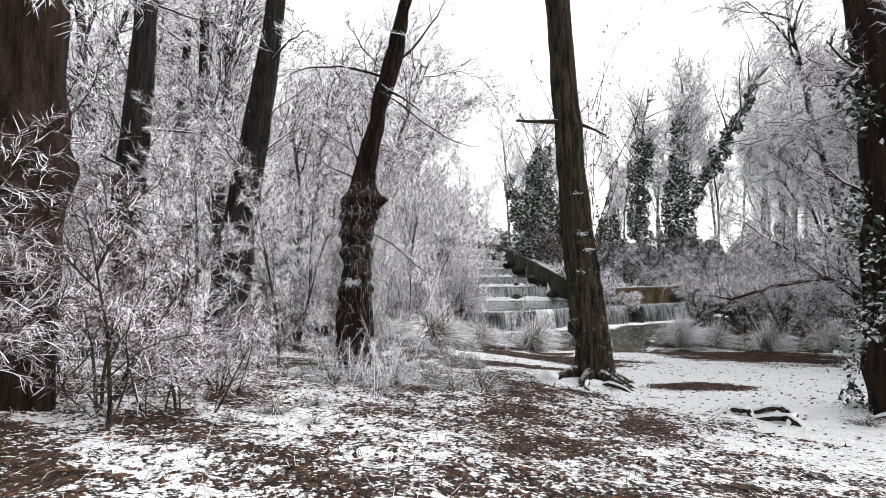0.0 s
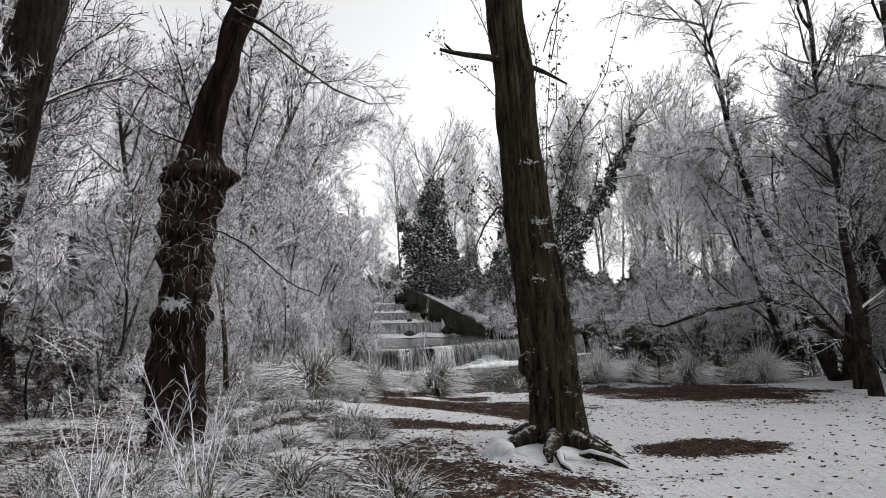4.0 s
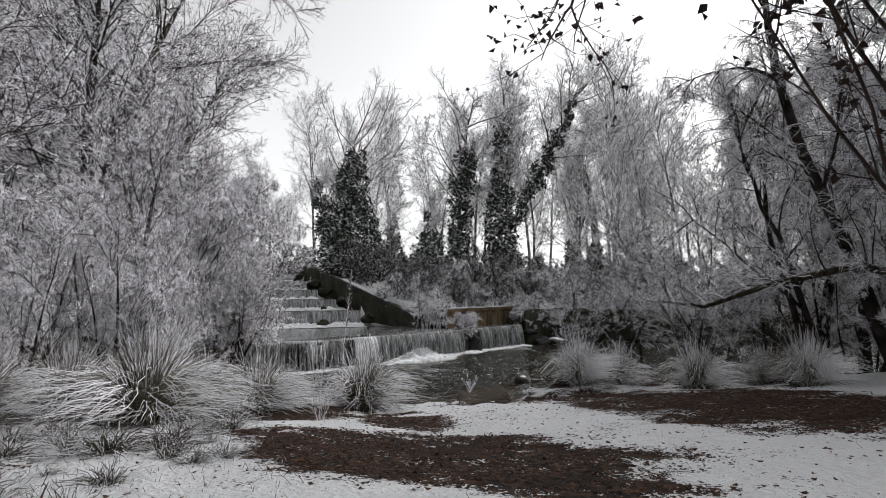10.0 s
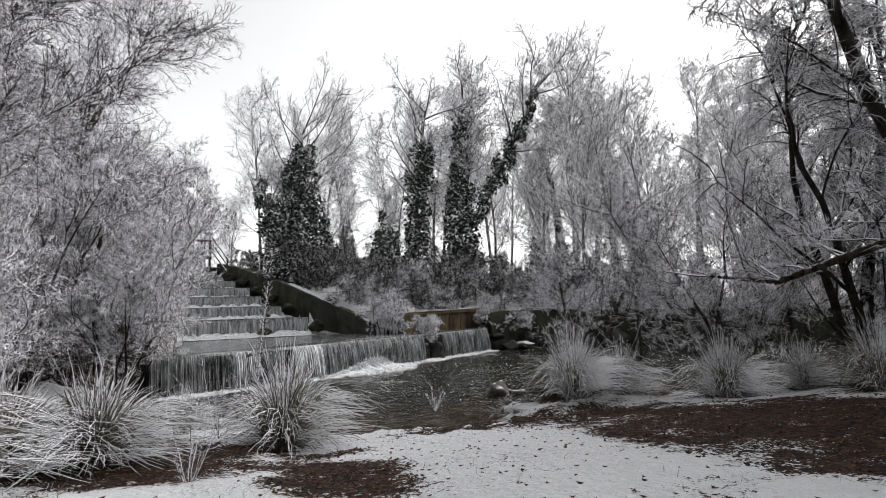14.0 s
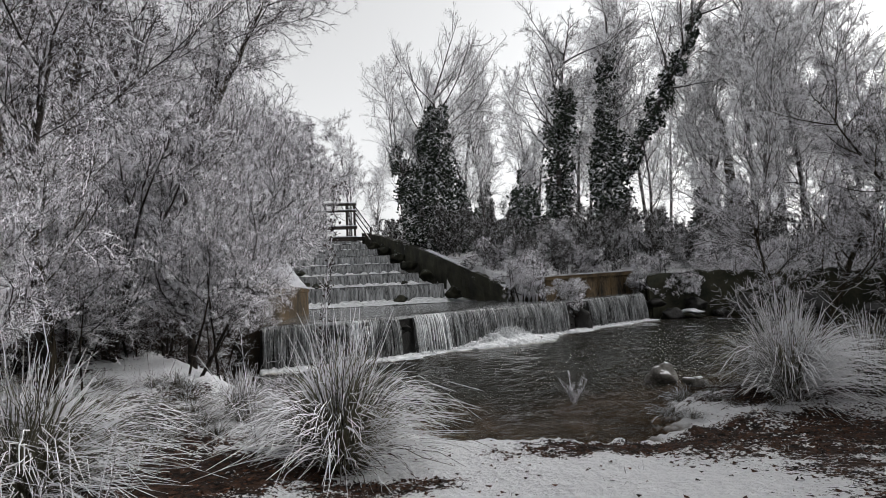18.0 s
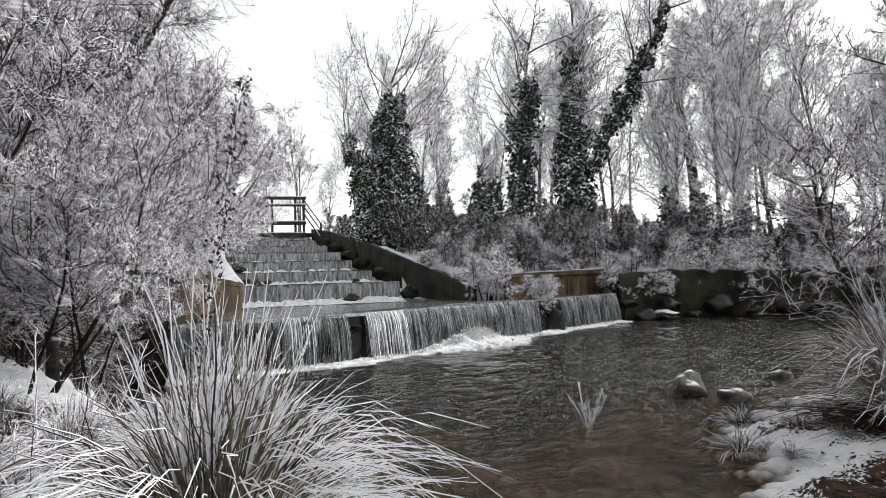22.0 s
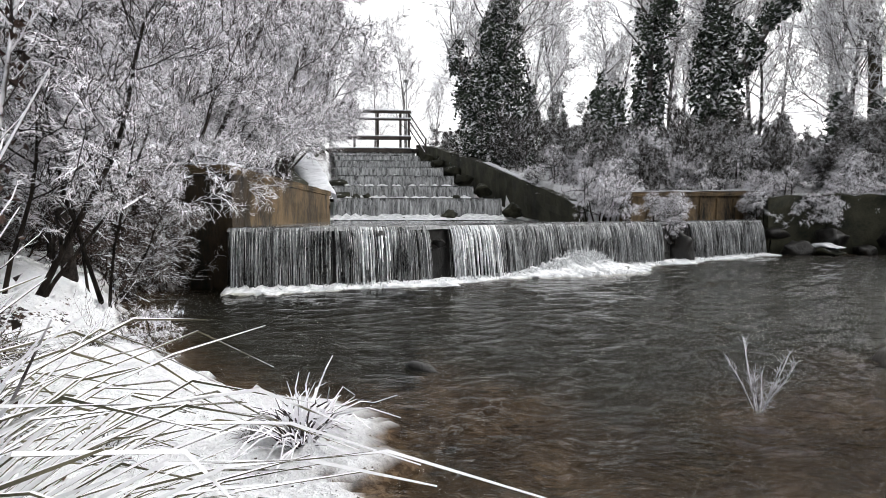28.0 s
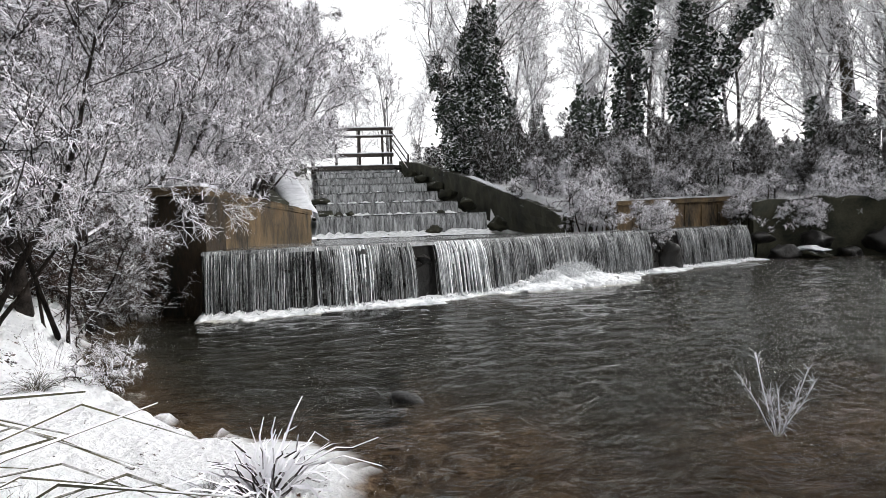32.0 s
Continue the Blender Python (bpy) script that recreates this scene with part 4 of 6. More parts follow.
def bridge():
    """Timber foot bridge with rails over the head of the cascade."""
    b = thing("footbridge", pose(0, 0, 0), "weathered timber footbridge with snowy rails above the cascade", "bridge")
    part("deck", beam((-4.8, 86.3, 9.3), (6.0, 86.3, 9.3), 2.0, 0.35, 0.03), TIMBER, b)
    for x in (-4.2, -1.5, 1.15, 3.75, 4.7):
        part("post", beam((x, 85.2, 8.6), (x, 85.2, 13.7), 0.28, 0.28, 0.02), TIMBER, b)
    for z, w in ((13.55, 0.34), (12.7, 0.24), (10.6, 0.42), (9.2, 0.5)):
        rail = part("rail", beam((-4.4, 85.0, z), (5.0, 85.0, z), 0.16, w, 0.02), TIMBER, b)
        part("snow_cap", beam((-4.4, 85.0, z + w / 2 + 0.05), (5.0, 85.0, z + w / 2 + 0.05), 0.16, 0.09, 0.02), SNOW, rail, "snow along the rail")
    for k in range(11):
        x = -4.0 + 0.24 * k
        part("baluster", beam((x, 85.3, 11.35), (x, 85.3, 13.4), 0.09, 0.09, 0.01), TIMBER, b)
    part("rail", beam((-4.2, 85.3, 11.35), (-1.5, 85.3, 11.35), 0.12, 0.14, 0.01), TIMBER, b)
    for z in (13.5, 12.7, 11.8):
        part("rail", beam((4.7, 85.2, z), (6.6, 83.0, z - 3.2), 0.14, 0.14, 0.01), TIMBER, b)
    part("post", beam((6.6, 83.0, 7.4), (6.6, 83.0, 10.4), 0.2, 0.2, 0.02), TIMBER, b)
    l = thing("street_lamp", pose(4.3, 92, 9.0), "thin grey lamp post behind the footbridge", "lamp")
    g = Geo().tube([(0, 0, 0), (0, 0, 4), (0, 0, 9.6)], [0.12, 0.09, 0.07], 8)
    part("pole", g, STEEL, l)
    part("head", block(-0.22, 0.22, -0.22, 0.22, 9.6, 9.9, 0.05), STEEL, l)


bridge()


# ---- trees ----
def bent(rng, start, way, length, n=6, wander=0.12, rise=0.0):
    """A wandering line from start; rise bends it up (plus) or down (minus)."""
    d = np.array(way, float)
    d /= np.linalg.norm(d)
    pts = [np.array(start, float)]
    for _ in range(n - 1):
        d = d + rng.normal(0, wander, 3) + (0, 0, rise)
        d /= np.linalg.norm(d)
        pts.append(pts[-1] + d * length / (n - 1))
    return np.array(pts)


def along(line, k):
    k = np.asarray(k) * (len(line) - 1)
    i = np.clip(k.astype(int), 0, len(line) - 2)
    f = (k - i)[:, None]
    return line[i] * (1 - f) + line[i + 1] * f, line[i + 1] - line[i]


def add_twigs(g, rng, line, count, length, r, spread=0.9, rise=0.1, start=0.1):
    """Bent twigs all along a branch."""
    p, d = along(line, rng.uniform(start, 1.0, count))
    d = d / (np.linalg.norm(d, axis=1)[:, None] + 1e-9)
    way = d * 0.8 + rng.normal(0, spread, (count, 3)) * 0.6
    way[:, 2] += rise
    way /= np.linalg.norm(way, axis=1)[:, None]
    ln = (length * rng.uniform(0.4, 1.2, count))[:, None]
    mid = p + way * ln * 0.5 + rng.normal(0, 0.06, (count, 3)) * ln
    way2 = way + rng.normal(0, 0.25, (count, 3)) + (0, 0, rise * 0.6)
    tip = mid + way2 * ln * 0.5
    g.spikes(p, mid, tip, r * rng.uniform(0.7, 1.3, count))
    return mid, tip


def sprout(rng, lines, per, lo, hi, length, angle, rise=0.0, wander=0.12, points=4, taper=0.5, lift=0.0):
    """Side branches along many lines at once; length: metres, or a share of the parent's length when negative."""
    lines = np.asarray(lines, float)
    n, k = lines.shape[:2]
    own = np.repeat(np.arange(n), per)
    m = n * per
    f = lo + (hi - lo) * (np.tile(np.arange(per), n) + rng.random(m)) / per
    at = f * (k - 1)
    i = np.clip(at.astype(int), 0, k - 2)
    w = (at - i)[:, None]
    p = lines[own, i] * (1 - w) + lines[own, i + 1] * w
    d = lines[own, i + 1] - lines[own, i]
    d /= np.linalg.norm(d, axis=1)[:, None] + 1e-9
    side = np.cross(d, rng.normal(size=(m, 3)))
    side /= np.linalg.norm(side, axis=1)[:, None] + 1e-9
    a = radians(angle) * rng.uniform(0.55, 1.35, m)[:, None]
    d = d * np.cos(a) + side * np.sin(a) + (0, 0, lift)
    reach = np.linalg.norm(np.diff(lines, axis=1), axis=2).sum(1)[own] * -length if length < 0 else np.full(m, length)
    step = (reach * (1.1 - taper * f) * rng.uniform(0.55, 1.2, m) / (points - 1))[:, None]
    out = [p]
    for _ in range(points - 1):
        d = d / (np.linalg.norm(d, axis=1)[:, None] + 1e-9)
        out.append(out[-1] + d * step)
        d = d + rng.normal(0, wander, (m, 3)) + (0, 0, rise)
    return np.stack(out, 1)


def rimed(g, rng, limbs, r0, subs=7, sprays=5, twigs=6, twig_len=0.3, r=0.006, rise=(0.05, 0.03, 0.05), spread=(46, 48, 56), share=0.48, curl=False):
    """Three orders of finer and finer branches on the limbs, all into the mesh g: dark wood in slot 1, rimed twigs in slot 0."""
    g.slot = 1
    sub = sprout(rng, limbs, subs, 0.15, 1.0, -share, spread[0], rise[0], 0.13, 5)
    g.tubes(sub, np.linspace(max(r0 * 0.36, r * 1.4), r * 1.1, 5), 3)
    g.slot = 0
    spray = sprout(rng, sub, sprays, 0.08, 1.0, -0.55, spread[1], rise[1], 0.14, 4)
    g.tubes(spray, np.linspace(r * 1.15, r * 0.75, 4), 3)
    tw = sprout(rng, spray, twigs, 0.05, 1.0, twig_len * 1.05, spread[2], rise[2], 0.35, 3)
    r = r * 0.78
    if curl:
        g.spikes(tw[:, 0], tw[:, 1], tw[:, 2], r * rng.uniform(0.7, 1.25, len(tw)))
    else:
        g.needles(tw[:, 0], tw[:, 2], r * rng.uniform(0.75, 1.35, len(tw)))
    return sub


def make_tree(seed, height, girth, limbs=14, limb_len=0.4, subs=7, sprays=5, twigs=6, twig_len=0.3, twig_r=0.007, low=0.25, angle=55, rise=0.08,
              lean=(0, 0), twig_rise=(0.05, 0.03, 0.05), stems=1, sides=7, wander=0.05, limb_r=0.30, taper=0.6, splay=0.35, share=0.48, curl=False):
    """Trunk in one mesh; limbs and frosted twigs of the crown in another."""
    rng = np.random.default_rng(seed)
    wood, crown = Geo(), Geo()
    for st in range(stems):
        a = rng.uniform(0, 6.28)
        k = splay if stems > 1 else 0
        h = height * (1 if st == 0 else rng.uniform(0.6, 0.98))
        trunk = bent(rng, (0.1 * st * math.cos(a), 0.1 * st * math.sin(a), -0.25), (lean[0] + k * math.cos(a), lean[1] + k * math.sin(a), 1), h, 10, wander, 0.04)
        rad = girth * np.array([1.35, 1.0, 0.92, 0.83, 0.73, 0.62, 0.5, 0.36, 0.2, 0.07]) * (1 if st == 0 else 0.7)
        crown.slot = 1
        (wood if st == 0 else crown).tube(trunk, rad, sides)
        line = sprout(rng, trunk[None], limbs if st == 0 else max(3, limbs * 2 // 3), low, 0.99, height * limb_len, angle, rise, 0.13, 8, taper)
        r0 = max(0.010, girth * limb_r)
        crown.slot = 1
        crown.tubes(line, np.linspace(1, 0.14, 8)[None] * r0 * rng.uniform(0.6, 1.15, len(line))[:, None], 5)
        rimed(crown, rng, line, r0, subs, sprays, twigs, twig_len, twig_r, twig_rise, share=share, curl=curl)
        # the leader ends in twigs of its own
        rimed(crown, rng, trunk[None, 6:], r0, 8, sprays, twigs, twig_len, twig_r, twig_rise, share=0.4, curl=curl)
    return wood, crown


def place_tree(name, geos, m, label, category="tree", group="", bark=LIMB, twig=TWIG, crown_label=""):
    ob = thing(name, m, label, category, group)
    part("trunk", geos[0], bark, ob, smooth=True)
    tagged(part("crown", geos[1], (twig, bark), ob, crown_label), kind="stuff")
    return ob


def at_ground(x, y, turn=0.0, size=1.0, sink=0.05):
    return pose(x, y, float(lie(x, y)) - sink, 0, 0, turn) @ Matrix.Scale(size, 4)


def scatter(ob, spots, seed, lo=0.8, hi=1.2):
    rng = random.Random(seed)
    for x, y, *s in spots:
        copy_thing(ob, at_ground(x, y, rng.uniform(0, 360), (s[0] if s else 1.0) * rng.uniform(lo, hi)))


# frosted shrubs
shrub_a = place_tree("frosted_shrub", make_tree(11, 2.3, 0.026, 9, 0.5, 6, 5, 5, 0.17, 0.0030, 0.08, 55, 0.03, stems=5, sides=5, wander=0.12, curl=True),
                     at_ground(-3.0, 4.6, 20), "bare thorny shrub rimmed with hoar frost", "shrub", "frosted shrubs", BARK, THORN)
shrub_b = place_tree("frosted_shrub", make_tree(12, 4.2, 0.045, 11, 0.42, 7, 6, 6, 0.22, 0.0058, 0.1, 48, 0.05, stems=5, sides=5, wander=0.09, twig_rise=(0.03, 0.0, 0.0)),
                     at_ground(-4.2, 20.0, 80), "tall bare shrub thick with hoar frost", "shrub", "frosted shrubs", LIMB, TWIG)
shrub_c = place_tree("frosted_shrub", make_tree(13, 5.5, 0.06, 12, 0.42, 8, 6, 6, 0.27, 0.0072, 0.12, 50, 0.03, stems=4, sides=5, wander=0.08, twig_rise=(0.0, -0.05, -0.04)),
                     at_ground(-3.6, 26.5, 80), "tall bare shrub thick with hoar frost", "shrub", "frosted shrubs", LIMB, TWIG)
# frosted trees
tree_a = place_tree("frosted_tree", make_tree(21, 13, 0.19, 26, 0.42, 9, 7, 6, 0.34, 0.0088, 0.14, 48, 0.09, twig_rise=(0.06, 0.04, 0.05)), at_ground(-6.5, 27, 0), "tall bare tree with hoar frost on every twig", "tree", "frosted trees", LIMB, TWIG)
tree_b = place_tree("frosted_tree", make_tree(22, 17, 0.24, 28, 0.38, 9, 7, 6, 0.42, 0.0105, 0.16, 45, 0.10, twig_rise=(0.06, 0.04, 0.06)), at_ground(-9, 22, 0), "tall bare tree with hoar frost on every twig", "tree", "frosted trees", LIMB, TWIG)
far_a = place_tree("frosted_tree", make_tree(23, 25, 0.19, 26, 0.30, 8, 7, 6, 0.62, 0.017, 0.22, 42, 0.12, limb_r=0.34, twig_rise=(0.08, 0.06, 0.1), taper=0.5), at_ground(20, 90, 0), "slender bare tree, pale with hoar frost and painted haze", "tree", "far frosted trees", BARK_FAR_HAZED, TWIG_FAR_HAZED)
far_b = place_tree("frosted_tree", make_tree(24, 20, 0.17, 26, 0.33, 8, 7, 6, 0.55, 0.0155, 0.12, 46, 0.10, limb_r=0.34, twig_rise=(0.07, 0.05, 0.08), taper=0.5), at_ground(4, 100, 0), "slender bare tree, pale with hoar frost and painted haze", "tree", "far frosted trees", BARK_FAR_HAZED, TWIG_FAR_HAZED)
far_bush = place_tree("frosted_bush", make_tree(25, 4.2, 0.05, 12, 0.42, 7, 6, 5, 0.34, 0.012, 0.03, 60, 0.0, stems=3, sides=4, wander=0.1, twig_rise=(-0.03, -0.06, -0.06)), at_ground(16, 62, 0), "rounded bare bush, grey with frost", "shrub", "far frosted bushes", BARK_FAR_HAZED, TWIG_BUSH)
willow = place_tree("willow", make_tree(26, 11, 0.13, 15, 0.36, 9, 8, 6, 0.36, 0.0062, 0.24, 42, 0.02, twig_rise=(-0.16, -0.4, -0.4), wander=0.09, stems=3, splay=0.24), at_ground(16.5, 18.9, 0, 1.35), "weeping willow with hanging twigs white with frost", "tree", "frosted willows", LIMB, TWIG_HANG)
weeping = place_tree("drooping_bush", make_tree(27, 1.7, 0.04, 10, 0.55, 6, 5, 4, 0.20, 0.0075, 0.3, 60, -0.12, stems=5, sides=4, twig_rise=(-0.25, -0.3, -0.3), wander=0.1), pose(14.0, 46.8, 1.5) @ Matrix.Scale(1.15, 4), "low drooping bush loaded with frost", "shrub", "drooping bushes", BARK_DARK, TWIG)
for x, y, z, s in ((14.6, 42.5, 1.3, 0.75), (15.6, 43.1, 1.3, 0.75), (15.1, 42.5, 0.8, 0.5), (14.2, 48.0, 1.4, 1.5), (15.6, 49.5, 1.8, 1.6), (21.8, 47.4, 1.2, 1.1), (23.2, 47.2, 1.2, 0.9), (19.0, 50.2, 2.8, 1.2), (25.4, 47.8, 1.6, 1.1), (23.0, 48.2, 2.0, 1.2), (24.3, 47.0, 1.3, 0.9), (26.8, 46.9, 1.5, 1.2), (27.6, 48.4, 2.2, 1.5), (29.6, 45.0, 1.3, 1.1), (30.2, 47.4, 2.0, 1.5), (33.0, 42.0, 1.2, 1.2), (36.2, 39.0, 1.1, 1.3), (14.8, 55.5, 2.6, 2.0), (17.2, 55.0, 2.8, 2.0), (20.3, 55.2, 3.0, 2.2), (23.4, 54.4, 3.0, 2.2), (26.4, 53.6, 2.8, 2.2), (29.4, 51.6, 2.6, 2.0), (21.8, 58.4, 3.4, 2.4), (28.5, 46.2, 1.6, 1.2), (31.4, 43.6, 1.4, 1.2), (34.5, 40.4, 1.2, 1.3), (38, 37, 1.0, 1.3), (42, 33.4, 1.0, 1.3), (-0.3, 36.4, 1.2, 0.9), (47, 29.5, 0.8, 1.4)):
    copy_thing(weeping, pose(x, y, z, 0, 0, x * 57) @ Matrix.Scale(s, 4))

bank_shrub = place_tree("bank_shrub", make_tree(29, 4.5, 0.034, 14, 0.46, 8, 7, 6, 0.17, 0.0046, 0.36, 55, 0.06, lean=(0.2, 0), stems=3, sides=6, wander=0.1, curl=True),
                        at_ground(0.75, 29.7, 0, 1.12), "spreading bare shrub on the bank, every twig frosted", "shrub", "bank shrubs", BARK_DARK, TWIG)
scatter(bank_shrub, [(17.5, 21.4, 1.1), (19.5, 20.0, 1.1), (16.6, 18.2, 1.0), (1.0, 30.9, 0.75), (-0.9, 28.0, 0.7), (-1.3, 33.2, 0.8), (-1.6, 25.0, 0.9)], 14)
arch = place_tree("arching_shrub", make_tree(28, 8.6, 0.09, 15, 0.36, 8, 7, 6, 0.34, 0.0080, 0.18, 52, 0.02, lean=(0.42, 0), stems=3, sides=5, wander=0.08, twig_rise=(0.0, -0.06, -0.05)),
                  at_ground(-1.7, 39.5, 0), "tall bare shrub leaning out over the water, white with frost", "shrub", "arching shrubs", LIMB, TWIG)
for x, y, s, a in ((-1.6, 43.5, 1.0, 20), (-1.4, 48.0, 1.05, -15), (-2.2, 53.5, 1.1, 10), (-3.2, 60.0, 1.1, -10), (-1.4, 35.6, 0.8, 30)):
    copy_thing(arch, at_ground(x, y, a, s))

scatter(shrub_a, [(-3.9, 3.6, 0.9), (-4.6, 6.2), (-2.6, 6.4, 0.55), (-3.4, 18.4, 0.9), (-2.9, 20.2, 0.8), (-3.3, 9.6, 0.5), (-2.9, 14.4, 0.6), (-6.6, 10.2, 0.8), (-2.4, 4.9, 0.5)], 1)
scatter(shrub_b, [(-4.6, 16.5), (-2.6, 21.6), (-7.2, 20), (-9.5, 14.5), (-1.6, 24.6), (-4.6, 23), (-11, 9), (22, 20), (21.0, 20.4), (24, 18.4), (36, 41.5, 1.2), (40, 37.5, 1.3), (44, 34.5, 1.3), (49, 30.5, 1.3), (33, 44.5, 1.1), (55, 26, 1.4)], 2)
scatter(shrub_c, [(-9.6, 17.2), (-10.6, 20.0), (-8.4, 23.4), (-11.4, 15.0), (-12.8, 22.0), (-13.0, 12.0), (-2.8, 27.8, 0.9), (-0.7, 32.4, 0.9), (-1.6, 31.2, 1.1), (-2.0, 35.2, 1.1), (-0.5, 37.4, 0.7), (-6.4, 24.0), (-1.8, 30.2), (-4.8, 30.5), (-8.4, 29), (-2.5, 33.6), (-1.2, 37.4, 0.8), (-1.9, 41, 0.9), (-2.9, 46, 0.9), (-4.6, 37), (-3.4, 50, 0.9), (-5, 56), (19.2, 21.4, 0.8), (22.5, 21.9), (27, 19), (-6, 44), (-6.5, 51), (-4.4, 19.0), (24.5, 20.5)], 3)
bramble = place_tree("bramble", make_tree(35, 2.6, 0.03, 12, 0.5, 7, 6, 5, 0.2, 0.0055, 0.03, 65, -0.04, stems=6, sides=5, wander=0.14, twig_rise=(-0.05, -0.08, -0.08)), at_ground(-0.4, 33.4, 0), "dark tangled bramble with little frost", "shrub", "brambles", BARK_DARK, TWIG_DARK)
scatter(bramble, [(-1.2, 31.6, 1.0), (-1.6, 34.8, 1.1), (-0.2, 35.3, 0.8), (-2.6, 29.6, 0.9), (-2.8, 33.0, 1.1), (-3.4, 22.6, 0.8), (-5.2, 15.2, 0.9), (-6.4, 11.8, 0.9)], 21)
scatter(tree_a, [(-9.4, 15.0, 0.8), (-11.5, 11.5, 0.8), (-10, 33), (-14, 25), (-11, 14), (-13.5, 8), (-9, 38), (-17, 17), (-12, 45), (20, 16), (26, 14), (-3.6, 33.4, 1.15), (0.3, 31.3, 0.55), (-0.2, 33.9, 0.62), (-0.6, 38.2, 0.62), (-0.4, 41.5, 0.66), (-1.6, 28.6, 0.5), (-1.0, 46.0, 0.75), (-1.2, 51.0, 0.75), (-2.6, 46.5, 0.85), (-4.6, 40, 1.1), (-1.9, 39.5, 0.7), (18.6, 21.2, 0.9), (24.5, 17.2, 1.0), (-7.5, 17.5, 0.9), (-3.4, 56, 0.9), (-5.0, 18.6, 0.7), (-8.6, 20.5, 0.9), (12.0, 14.0, 0.75)], 4)
scatter(tree_b, [(-15, 32), (-12.5, 20), (-19, 24), (-17, 10), (-9, 46), (-20, 40), (-13, 55), (28, 15), (21, 11), (26, 9), (33, 17), (-7.4, 36, 1.05), (-7.5, 50, 1.0), (30, 20.5), (17.5, 8), (12.5, 7), (-12, 4)], 5)
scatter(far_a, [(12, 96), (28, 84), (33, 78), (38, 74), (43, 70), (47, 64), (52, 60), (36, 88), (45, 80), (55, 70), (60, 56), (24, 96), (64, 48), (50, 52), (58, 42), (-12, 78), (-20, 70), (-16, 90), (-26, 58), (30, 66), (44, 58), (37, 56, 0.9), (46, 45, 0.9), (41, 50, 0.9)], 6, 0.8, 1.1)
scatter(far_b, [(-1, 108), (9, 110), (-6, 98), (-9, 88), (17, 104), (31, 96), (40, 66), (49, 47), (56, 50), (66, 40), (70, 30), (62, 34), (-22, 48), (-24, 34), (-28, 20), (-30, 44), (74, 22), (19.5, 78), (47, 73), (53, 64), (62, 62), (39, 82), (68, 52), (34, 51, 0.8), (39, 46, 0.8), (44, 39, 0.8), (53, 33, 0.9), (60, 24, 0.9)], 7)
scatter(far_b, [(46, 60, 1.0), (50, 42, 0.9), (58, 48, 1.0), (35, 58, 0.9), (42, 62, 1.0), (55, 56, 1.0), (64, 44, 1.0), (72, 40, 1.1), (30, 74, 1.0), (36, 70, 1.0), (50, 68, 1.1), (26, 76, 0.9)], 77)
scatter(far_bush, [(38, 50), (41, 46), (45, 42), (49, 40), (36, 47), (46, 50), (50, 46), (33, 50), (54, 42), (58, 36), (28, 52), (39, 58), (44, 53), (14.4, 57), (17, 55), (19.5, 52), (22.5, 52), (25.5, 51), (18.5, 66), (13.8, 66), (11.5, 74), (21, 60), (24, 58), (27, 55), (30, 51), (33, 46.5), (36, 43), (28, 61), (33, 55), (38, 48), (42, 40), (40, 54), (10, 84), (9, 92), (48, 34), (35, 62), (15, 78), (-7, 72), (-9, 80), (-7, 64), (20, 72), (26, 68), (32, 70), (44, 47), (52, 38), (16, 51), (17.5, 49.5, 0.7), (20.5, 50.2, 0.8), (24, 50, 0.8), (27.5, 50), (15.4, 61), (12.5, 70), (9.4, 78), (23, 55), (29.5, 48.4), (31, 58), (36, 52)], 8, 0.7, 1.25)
scatter(willow, [(22.5, 18.6, 0.9), (19, 13.5, 1.0), (14, 12.0, 0.8), (27, 15.2, 0.9), (17.6, 22.0, 0.85), (15.6, 15.4, 0.9)], 9, 0.95, 1.1)


def branch(ob, line, radii, material=LIMB, sides=6, label=""):
    return part("branch", Geo().tube(line, radii, sides, False), material, ob, label, True)


def ivy_cloud(g, rng, line, radii, count, size):
    """Ivy leaves round a trunk, in uneven hanging clumps."""
    m = max(12, count // 70)
    k = rng.uniform(0, 1, m)
    p, d = along(line, k)
    r = np.interp(k, np.linspace(0, 1, len(radii)), radii)
    a = rng.uniform(0, 6.28, m)
    out = r * rng.uniform(0.05, 1.0, m) ** 0.55
    p = p + np.stack([np.cos(a) * out, np.sin(a) * out, -0.3 * out], 1)
    big = (0.16 + 0.20 * r) * rng.uniform(0.5, 1.5, m)
    c = rng.integers(0, m, count)
    q = p[c] + rng.normal(0, 0.5, (count, 3)) * big[c][:, None] * (1, 1, 1.4)
    g.leaves(q, size, rng)


